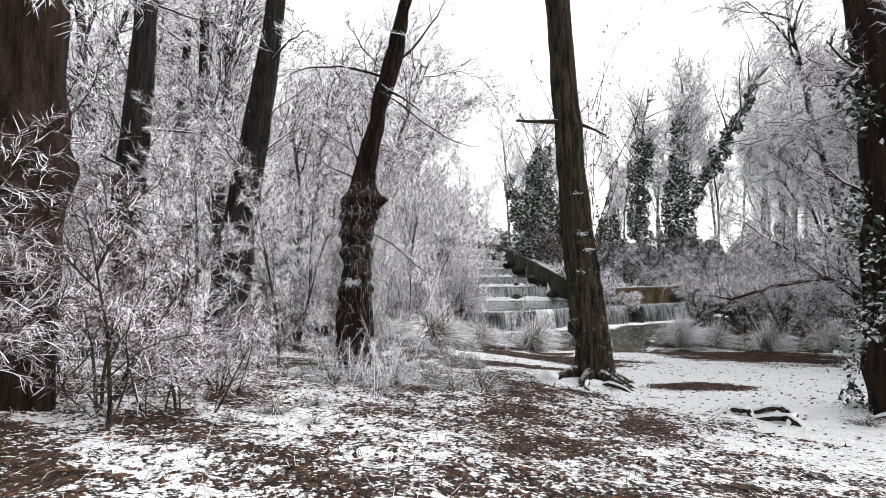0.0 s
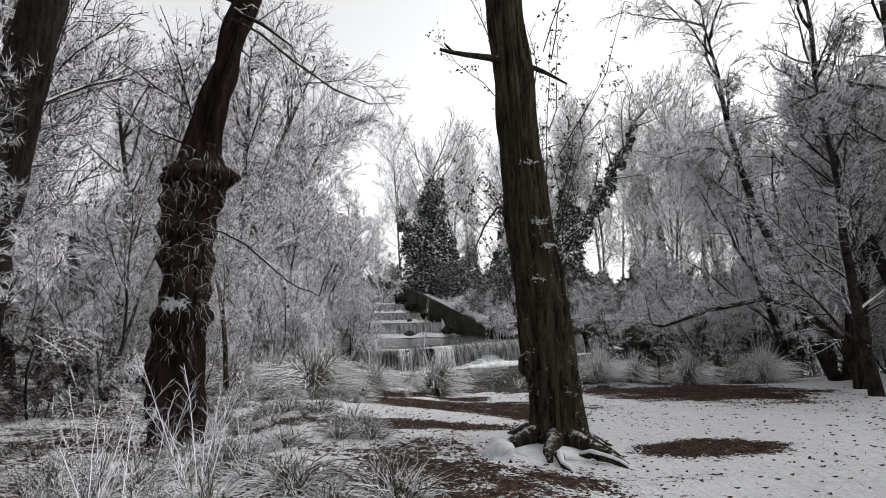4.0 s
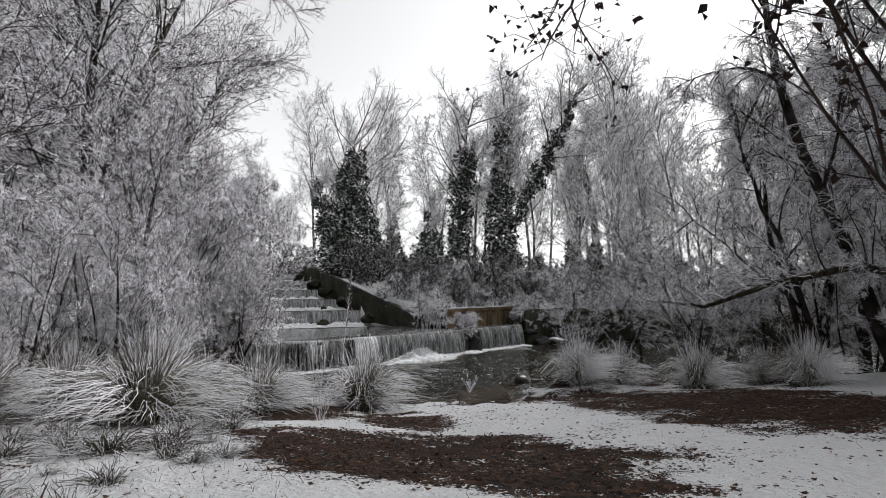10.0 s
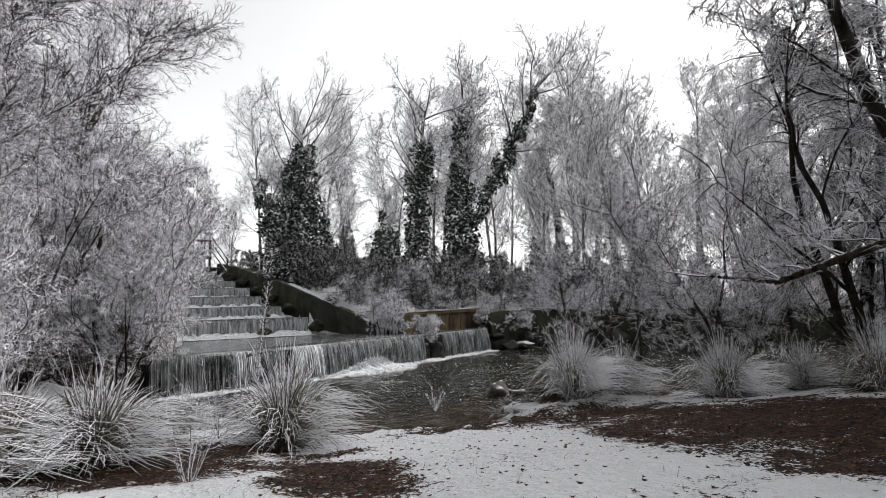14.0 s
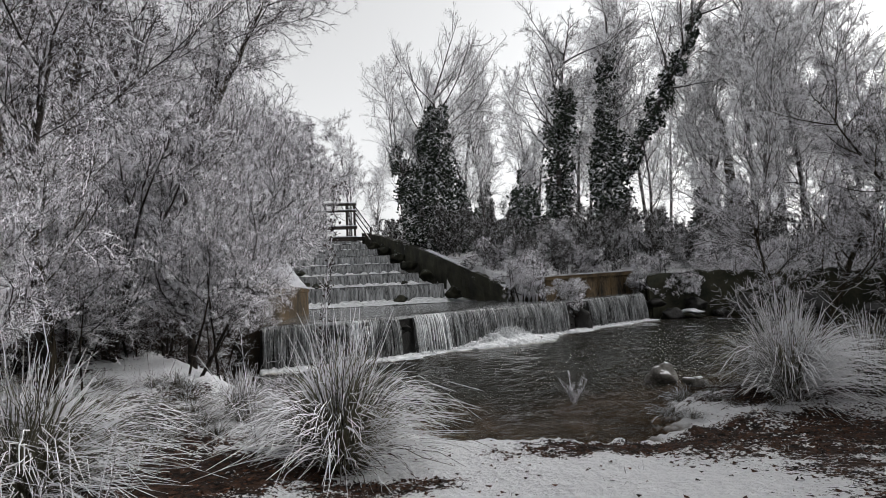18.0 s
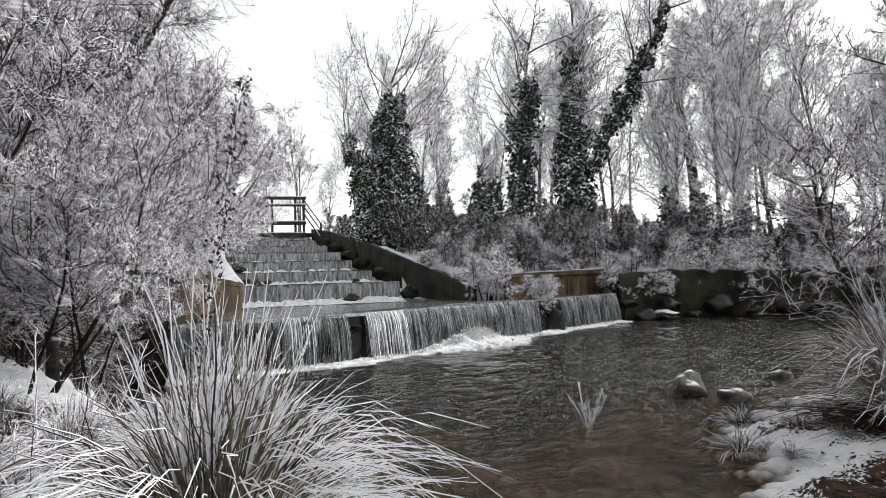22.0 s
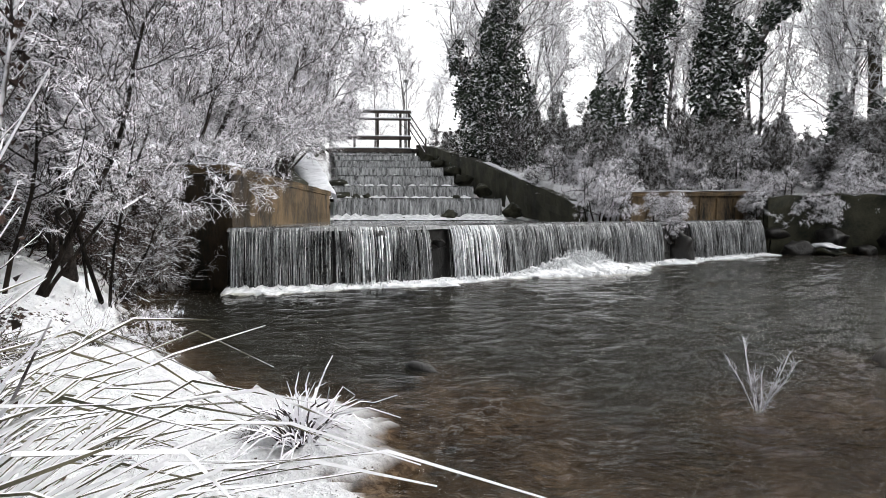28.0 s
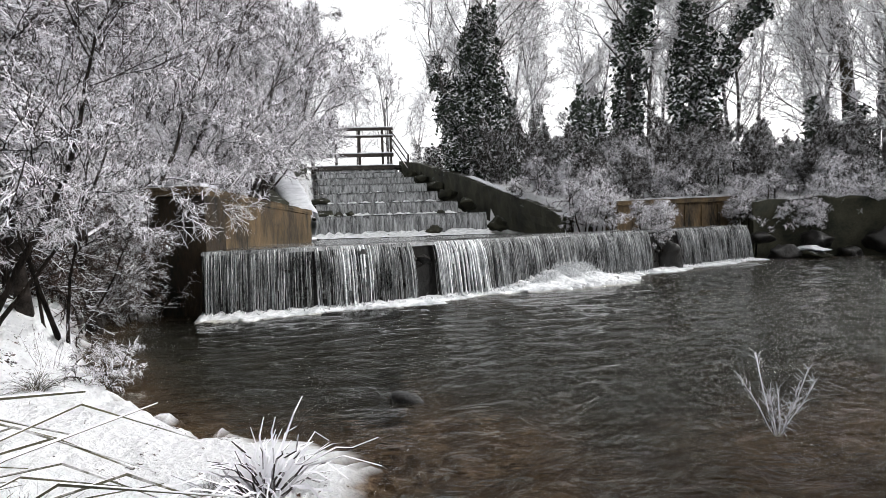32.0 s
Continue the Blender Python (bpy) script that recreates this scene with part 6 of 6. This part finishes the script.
def snowy_root(x, y, a, ln, seed):
    rng = np.random.default_rng(seed)
    p = bent(rng, (x, y, 0), (math.cos(radians(a)), math.sin(radians(a)), 0), ln, 8, 0.32, 0)
    p[:, 2] = lie(p[:, 0], p[:, 1]) + np.array([-0.06, 0.03, 0.08, 0.07, 0.06, 0.03, 0.0, -0.06])
    ob = thing("surface_root", pose(0, 0, 0), "gnarled root with snow along its top", "root", "surface roots")
    wood = part("root_wood", Geo().tube(p, np.array([0.03, 0.05, 0.045, 0.05, 0.04, 0.034, 0.028, 0.02]), 8), BARK, ob, smooth=True)
    part("snow_cap", Geo().tube(p + (0, 0, 0.024), np.array([0.02, 0.04, 0.036, 0.04, 0.032, 0.025, 0.02, 0.01]), 8), SNOW, wood, "snow along the root", True)


for x_, y_, a_, l_, s_ in ((6.05, 7.2, 235, 0.6, 2), (2.75, 10.25, 250, 0.9, 4), (3.0, 10.3, 300, 0.9, 5), (3.15, 10.5, 340, 0.9, 6), (4.4, 7.0, 30, 1.0, 7), (4.3, 7.5, 60, 0.9, 8), (4.6, 6.9, 110, 0.8, 9), (4.9, 7.6, 200, 0.7, 11)):
    snowy_root(x_, y_, a_, l_, s_)
dark_trunk("leaning_tree", -4.4, 34.5, [(0, 0, -0.3), (0.1, 0, 3), (0.3, 0, 6), (0.6, 0, 9), (2.0, 0, 13), (3.6, 0, 17)], [0.30, 0.26, 0.23, 0.18, 0.10, 0.03], "tall frosted tree, its dark trunk leaning out", 10, (), BARK, 30, 0, (3.5, 6.5))
dark_trunk("leaning_tree", -4.6, 46, [(0, 0, -0.3), (0.4, 0, 4), (1.4, 0, 8), (3.2, 0, 12), (5.0, 0, 16)], [0.32, 0.28, 0.22, 0.14, 0.03], "tall frosted tree, its dark trunk leaning out", 11, (), BARK, 30, 0, (3.5, 6.5))


def arching_branch():
    """A long low limb that bows out over the bank from the right-hand trees."""
    rng = np.random.default_rng(90)
    ob = thing("arching_tree", pose(14.2, 16.2, float(lie(14.2, 16.2))), "leaning tree with a long bowed branch over the snow", "tree")
    zb = float(lie(14.2, 16.2))
    line = np.array([(0, 0, -0.2), (-0.3, 0.2, 1.3), (-1.2, 0.6, 2.2), (-2.1, 0.9, 2.6 - 0.1), (-3.0, 2.0, 2.2), (-3.86, 3.0, 2.76 - zb), (-4.6, 3.6, 2.9 - zb)], float)
    part("trunk", Geo().tube(np.array([(0, 0, -0.3), (0.1, 0, 2), (0.4, -0.2, 4.5), (0.6, -0.3, 7.5)]), [0.26, 0.22, 0.18, 0.08], 10), BARK, ob, smooth=True)
    part("branch", Geo().tube(line, np.array([0.12, 0.11, 0.10, 0.085, 0.065, 0.045, 0.02]), 8), BARK, ob, "bowed branch with snow along its top", True)
    crown = Geo()
    up = sprout(rng, line[None], 26, 0.2, 1.0, 1.6, 55, 0.04, 0.15, 6, 0.3, 0.6)
    out = sprout(rng, np.array([[(0.05, 0, 1.8), (0.1, 0, 3), (0.3, -0.15, 4.5), (0.6, -0.3, 7.4)]]), 34, 0.02, 1.0, 3.3, 55, 0.02, 0.16, 7, 0.3, 0.15)
    crown.slot = 1
    crown.tubes(up, np.linspace(0.018, 0.006, 6), 4)
    crown.tubes(out, np.linspace(0.036, 0.007, 7), 4)
    rimed(crown, rng, up, 0.016, 6, 5, 6, 0.22, 0.0048, (0.02, 0.0, 0.0))
    rimed(crown, rng, out, 0.03, 7, 6, 6, 0.28, 0.0052, (-0.08, -0.12, -0.15))
    tagged(part("crown", crown, (TWIG, LIMB), ob, "frosted twigs"), kind="stuff")


arching_branch()

# small trees on the banks
sapling = place_tree("frosted_sapling", make_tree(31, 4.6, 0.045, 13, 0.40, 7, 6, 6, 0.19, 0.0048, 0.30, 55, 0.08, sides=6), at_ground(14.8, 26.4, 0, 1.3), "young bare tree covered with frost", "tree", "frosted saplings", BARK, TWIG)
overhang = place_tree("bank_tree", make_tree(33, 6.6, 0.07, 22, 0.44, 8, 7, 6, 0.20, 0.0046, 0.22, 58, 0.05, stems=2, sides=7, wander=0.08, splay=0.22, curl=True), at_ground(13.4, 27.1, 200), "bare young tree leaning over the water, white with frost", "tree", "bank trees", BARK, TWIG)
scatter(overhang, [(16.4, 25.2, 1.1), (18.8, 23.6, 1.2), (15.2, 23.4, 0.8)], 15, 0.95, 1.1)
scatter(sapling, [(-1.3, 28.4, 1.2), (15.6, 24.6, 0.95), (17.4, 23.4, 1.0), (-2.4, 18.4, 1.0), (-4.7, 10.2, 0.7), (-3.1, 10.2, 0.6), (-6.6, 12.0, 0.9)], 12, 0.95, 1.1)


# ---- sedge and grass ----
def tussock(rng, count, height, spread, r=0.006, droop=0.5, sway=(0.0, 0.0)):
    """A tuft of arching blades, swept to one side by sway."""
    a = rng.uniform(0, 6.28, count)
    out = rng.uniform(0, 1, count) ** 0.7
    h = (height * rng.uniform(0.35, 1.15, count))[:, None, None]
    w = np.stack([np.cos(a), np.sin(a), np.zeros(count)], 1)
    root = w * (out * spread * 0.22)[:, None] + (0, 0, -0.05)
    s = np.linspace(0, 1, 6)[None, :, None]
    bow = (droop * out)[:, None, None]
    aim = w * (out * spread * rng.uniform(0.7, 1.2, count))[:, None] + np.array([sway[0], sway[1], 0]) * rng.uniform(0.2, 1.1, count)[:, None]
    line = root[:, None] + aim[:, None] * s ** 1.4 + np.array([0, 0, 1.0]) * h * ((1 + 0.75 * bow) * s - 1.55 * bow * s ** 2)
    line += rng.normal(0, 0.024, line.shape) * s + rng.normal(0, 0.05, (count, 1, 3)) * s ** 2
    return Geo().tubes(line, r * np.array([1.1, 1.1, 1.0, 0.9, 0.75, 0.35])[None] * rng.uniform(0.7, 1.4, count)[:, None], 3)


rng_ = np.random.default_rng(100)
sedge = thing("sedge_tussock", at_ground(4.0, 24.0, 0, 1.25), "arching sedge tussock, its blades thick with frost", "sedge", "sedge tussocks")
tagged(part("foliage", tussock(rng_, 1050, 1.35, 1.05, 0.0046, 0.80, (0.12, -0.04)), REED, sedge), kind="stuff")
sedge_b = thing("sedge_tussock", at_ground(1.4, 22.5, 0, 1.15), "drooping sedge tussock, its blades thick with frost", "sedge", "sedge tussocks")
tagged(part("foliage", tussock(rng_, 1050, 1.15, 1.00, 0.0047, 0.78, (0.10, -0.08)), REED, sedge_b), kind="stuff")
for ob_, n_, h_ in ((sedge, 130, 1.5), (sedge_b, 60, 1.3)):
    tagged(part("upright_growth", tussock(rng_, n_, h_, 0.55, 0.0048, 0.15), TWIG, ob_, "stiff upright stalks knobbed with frost"), kind="stuff")
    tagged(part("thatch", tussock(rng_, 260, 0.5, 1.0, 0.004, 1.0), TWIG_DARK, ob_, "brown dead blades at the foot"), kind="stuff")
for x, y, s in ((-0.35, 20.4, 1.25), (0.4, 22.4, 1.0), (-1.7, 21.3, 1.1), (-2.6, 20.3, 1.0)):
    copy_thing(sedge_b, at_ground(x, y, (x * 77) % 50 - 25, s))
for x, y, s in ((11.0, 24.9, 1.0), (2.4, 26.3, 0.5), (13.8, 22.9, 0.9), (14.6, 20.1, 0.85), (12.6, 25.0, 0.8), (15.8, 22.3, 0.7)):
    copy_thing(sedge, at_ground(x, y, (y * 77) % 60 - 30, s))
tuft = tagged(part("grass_tuft", tussock(rng_, 130, 0.36, 0.42, 0.0042, 0.8), GRASS), "small tuft of grass white with frost", "grass", "grass tufts")
tuft.matrix_basis = at_ground(3.6, 26.2, 0, 0.8, 0.02)
white_tuft = thing("frosted_tuft", at_ground(4.65, 26.75, 0, 1.0, 0.02), "tuft of thick white frosted blades on the snow bank", "grass")
tagged(part("foliage", tussock(rng_, 90, 0.45, 0.55, 0.0075, 0.8), TWIG, white_tuft), kind="stuff")
tagged(part("upright_growth", tussock(rng_, 9, 0.62, 0.2, 0.009, 0.1), TWIG, white_tuft, "a few taller upright stems"), kind="stuff")
for x, y, s in ((4.3, 26.8, 0.5), (-1.2, 9.4, 1.2), (-0.4, 10.6, 1.1), (0.2, 11.9, 1.0), (-1.4, 8.0, 1.3), (-2.0, 13.2, 1.3), (-0.8, 13.4, 1.0), (0.0, 14.6, 1.0), (-1.2, 15.6, 1.2), (0.9, 16.8, 0.9), (-0.6, 17.2, 1.2), (6.2, 7.6, 1.0), (5.4, 6.9, 0.9), (3.6, 23.9, 0.7), (4.0, 24.6, 0.6), (3.0, 26.3, 1.0), (2.2, 27.4, 1.0), (1.0, 28.6, 1.0), (8.7, 9.4, 1.0), (6.9, 8.0, 1.0), (9.2, 8.2, 1.2)):
    copy_thing(tuft, at_ground(x, y, x * 131, s, 0.02))


rt_ = np.random.default_rng(7)
for _ in range(16):
    copy_thing(tuft, at_ground(rt_.uniform(9.3, 12.5), rt_.uniform(24.6, 26.8), rt_.uniform(0, 360), rt_.uniform(0.5, 1.3), 0.02))
for _ in range(26):
    copy_thing(tuft, at_ground(rt_.uniform(-1.2, 2.4), rt_.uniform(24.2, 29.0), rt_.uniform(0, 360), rt_.uniform(0.7, 1.5), 0.02))
for _ in range(60):
    y = rt_.uniform(7.5, 19.5)
    x = rt_.uniform(-2.6, 0.2 + 0.05 * y)
    copy_thing(tuft, at_ground(x, y, rt_.uniform(0, 360), rt_.uniform(0.8, 1.5), 0.02))
for _ in range(110):
    x, y = rt_.uniform(-4.5, 1.0), rt_.uniform(4.5, 27)
    if x > -0.6 + 0.05 * y and y < 19:
        x -= 2.0
    copy_thing(tuft, at_ground(x, y, rt_.uniform(0, 360), rt_.uniform(0.4, 0.95), 0.02))


def sprig(rng, stems, height, r=0.0045):
    g = Geo()
    for _ in range(stems):
        a = rng.uniform(0, 6.28)
        line = bent(rng, (0.02 * math.cos(a), 0.02 * math.sin(a), -0.05), (0.35 * math.cos(a), 0.35 * math.sin(a), 1), height * rng.uniform(0.5, 1.1), 6, 0.08, 0.03)
        g.tube(line, np.linspace(r, r * 0.45, 6), 5, False)
        add_twigs(g, rng, line, 30, height * 0.15, r * 0.42, 1.2, 0.15)
    return g


w_ = tagged(part("water_plant", sprig(rng_, 10, 0.62, 0.0055), TWIG), "frosted bare plant standing in the shallow water", "plant")
w_.matrix_basis = pose(8.42, 27.46, 0.0)
d_ = tagged(part("dry_plant", sprig(rng_, 9, 1.1), TWIG), "bare weed stalks thick with frost", "plant", "weed stalks")
d_.matrix_basis = at_ground(-0.85, 8.4)
for x, y, s in ((-0.85, 6.9, 0.7), (-1.3, 7.7, 0.75), (-1.5, 9.6, 0.9), (-0.6, 9.2, 0.7), (-2.2, 10.2, 1.1), (2.5, 21.0, 0.9), (3.0, 24.4, 1.3), (-1.7, 17.4, 1.1), (1.7, 29.5, 0.7), (0.9, 26.9, 1.1)):
    copy_thing(d_, at_ground(x, y, x * 99, s))

spire = thing("tall_stalk", at_ground(3.65, 25.25), "tall thin stem hung with small dark leaves and frost", "plant")
spine = bent(rng_, (0, 0, -0.1), (0.02, 0, 1), 3.9, 12, 0.03, 0.02)
shoots_ = sprout(rng_, spine[None], 90, 0.12, 1.0, 0.26, 40, 0.1, 0.1, 4, 0.6)
part("stem", Geo().tube(spine, np.linspace(0.014, 0.004, 12), 6), TWIG, spire, smooth=True)
g_ = Geo().tubes(shoots_, np.linspace(0.0045, 0.0025, 4), 3)
tw_ = sprout(rng_, shoots_, 6, 0.1, 1.0, 0.07, 45, 0.0, 0.2, 3)
g_.needles(tw_[:, 0], tw_[:, 2], 0.0022)
tagged(part("side_growth", g_, TWIG, spire, "short frosted side shoots"), kind="stuff")
tagged(part("foliage", Geo().leaves(shoots_[:, 1:3].reshape(-1, 3)[rng_.integers(0, 180, 260)] + rng_.normal(0, 0.03, (260, 3)), 0.026, rng_, 0.4), DRY_LEAF, spire, "small dark withered leaves"), kind="stuff")

h_ = tagged(part("dead_bush", make_tree(41, 0.95, 0.014, 8, 0.5, 5, 4, 4, 0.10, 0.0035, 0.2, 60, -0.1, lean=(0.5, 0), stems=4, sides=4, twig_rise=(-0.2, -0.2, -0.3))[1], (TWIG, BARK)), "dead bush hung with frost at the water's edge", "shrub")
h_.matrix_basis = pose(2.15, 29.25, -0.05)

# ---- stones ----
rock("rock", (11.1, 28.75, 0.08), 0.46, "rounded grey rock standing out of the pool", 34, STONE, "rock", "rocks in the pool", 0.8)
rock("sunken_rock", (5.5, 28.9, -0.045), 0.20, "dark wet rock just breaking the surface", 36, WETSTONE, "rock", "", 0.4)
for k, (x, y, z, s) in enumerate([(11.5, 28.0, 0.04, 0.30), (13.4, 29.0, 0.04, 0.30), (11.7, 27.3, 0.02, 0.2), (12.1, 27.0, 0.0, 0.14), (12.0, 39.3, 0.0, 0.3), (14.6, 25.9, 0.05, 0.22), (13.0, 26.5, 0.05, 0.2), (16.5, 24.7, 0.1, 0.25)]):
    rock("rock", (x, y, z), s, "low wet rock at the water's edge", 50 + k, STONE, "rock", "rocks in the pool", 0.55)
for k, (x, y, z, s) in enumerate([(6.3, 26.2, -0.24, 0.22), (7.2, 25.9, -0.22, 0.17), (8.3, 26.4, -0.24, 0.2), (7.6, 26.9, -0.30, 0.25), (6.6, 27.6, -0.34, 0.24), (9.3, 27.2, -0.28, 0.2), (6.9, 25.5, -0.16, 0.13), (8.9, 25.7, -0.14, 0.14), (5.9, 28.2, -0.36, 0.22), (7.9, 28.0, -0.36, 0.26), (9.9, 27.6, -0.24, 0.18), (6.2, 25.7, -0.15, 0.12), (8.0, 25.4, -0.14, 0.12), (9.0, 28.3, -0.36, 0.2), (7.1, 28.8, -0.40, 0.25), (10.6, 28.0, -0.22, 0.17)]):
    rock("sunken_stone", (x, y, z), s, "brown stone lying under the shallow water", 70 + k, BEDSTONE, "rock", "stones under the water", 0.4)
for k, (x, y, z, s) in enumerate([(22.6, 46.2, 0.2, 0.6), (25.6, 46.1, 0.1, 0.55), (28.2, 44.5, 0.15, 0.6), (31.4, 41.5, 0.1, 0.55), (35.2, 37.7, 0.1, 0.6), (24.4, 46.5, 0.7, 0.75), (26.9, 45.7, 0.6, 0.85), (29.7, 43.6, 0.6, 0.8), (27.6, 46.4, 1.3, 0.7), (33.2, 40.2, 0.5, 0.85), (22.0, 46.9, 0.9, 0.6)]):
    rock("bank_boulder", (x, y, z), s, "dark wet boulder of the far bank", 110 + k, WETSTONE, "rock", "boulders of the far bank", 0.75)
rock("weir_block", (15.3, 42.75, 0.45), 0.56, "dark mossy block breaking the line of the weir", 97, WETSTONE, "rock", "", 1.1)
ledge = rock("ledge_rock", (23.6, 45.9, 0.12), 0.8, "flat dark rock at the foot of the bank wall", 95, MOSSY, "rock", "", 0.4)
rock("snow_heap", (23.6, 45.8, 0.36), 0.72, "smooth snow lying on the flat rock", 95, SNOW, "snow", "", 0.22)
rock("snow_heap", (2.75, 10.45, float(lie(2.75, 10.45)) + 0.0), 0.5, "snow drifted about the roots of the tree", 98, SNOW, "snow", "", 0.24)
rock("snowy_stone", (1.95, 10.1, float(lie(1.95, 10.1)) + 0.03), 0.24, "stone under a cap of snow beside the roots", 33, SNOW, "rock", "", 0.7)


def litter():
    """Fallen leaves and clods over the bare patches."""
    rng = np.random.default_rng(120)
    x, y = rng.uniform(-4, 15, 90000), rng.uniform(1.5, 27, 90000)
    keep = (leafiness(x, y) + rng.normal(0, 0.14, len(x)) + 0.22 * wobble(x, y, 0.1) + 0.15 * wobble(y + 2, x, 0.045) > 0.58) & (beyond(POOL, x, y) > 0.15)
    x, y = x[keep][:26000], y[keep][:26000]
    u, v = rng.uniform(-5, 14, 3600), rng.uniform(3, 26, 3600)
    loose = beyond(POOL, u, v) > 0.3
    x, y = np.r_[x, u[loose]], np.r_[y, v[loose]]
    g = Geo()
    g.leaves(np.stack([x, y, lie(x, y) + 0.014], 1), 0.030, rng, 0.45, True)
    ob = part("leaf_litter", g, LITTER)
    tagged(ob, "brown fallen leaves lying thick on the path", "leaves", kind="stuff")
    x, y = rng.uniform(-8, 12, 46000), rng.uniform(2, 29, 46000)
    lf = leafiness(x, y)
    keep = (lf < 0.6) & (rng.random(len(x)) < np.where(x < 1.5, 0.55, 0.02)) & (beyond(POOL, x, y) > 0.1)
    x, y = x[keep], y[keep]
    n = len(x)
    p = np.stack([x, y, lie(x, y) - 0.01], 1)
    way = np.stack([rng.normal(0, 0.5, n), rng.normal(0, 0.5, n), np.ones(n)], 1)
    h = rng.uniform(0.03, 0.12, n)[:, None]
    g = Geo().spikes(p, p + way * h * 0.6, p + way * h + rng.normal(0, 0.02, (n, 3)), 0.003)
    tagged(part("grass", g, GRASS), "short frosted grass poking through the snow", "grass", kind="stuff")


litter()
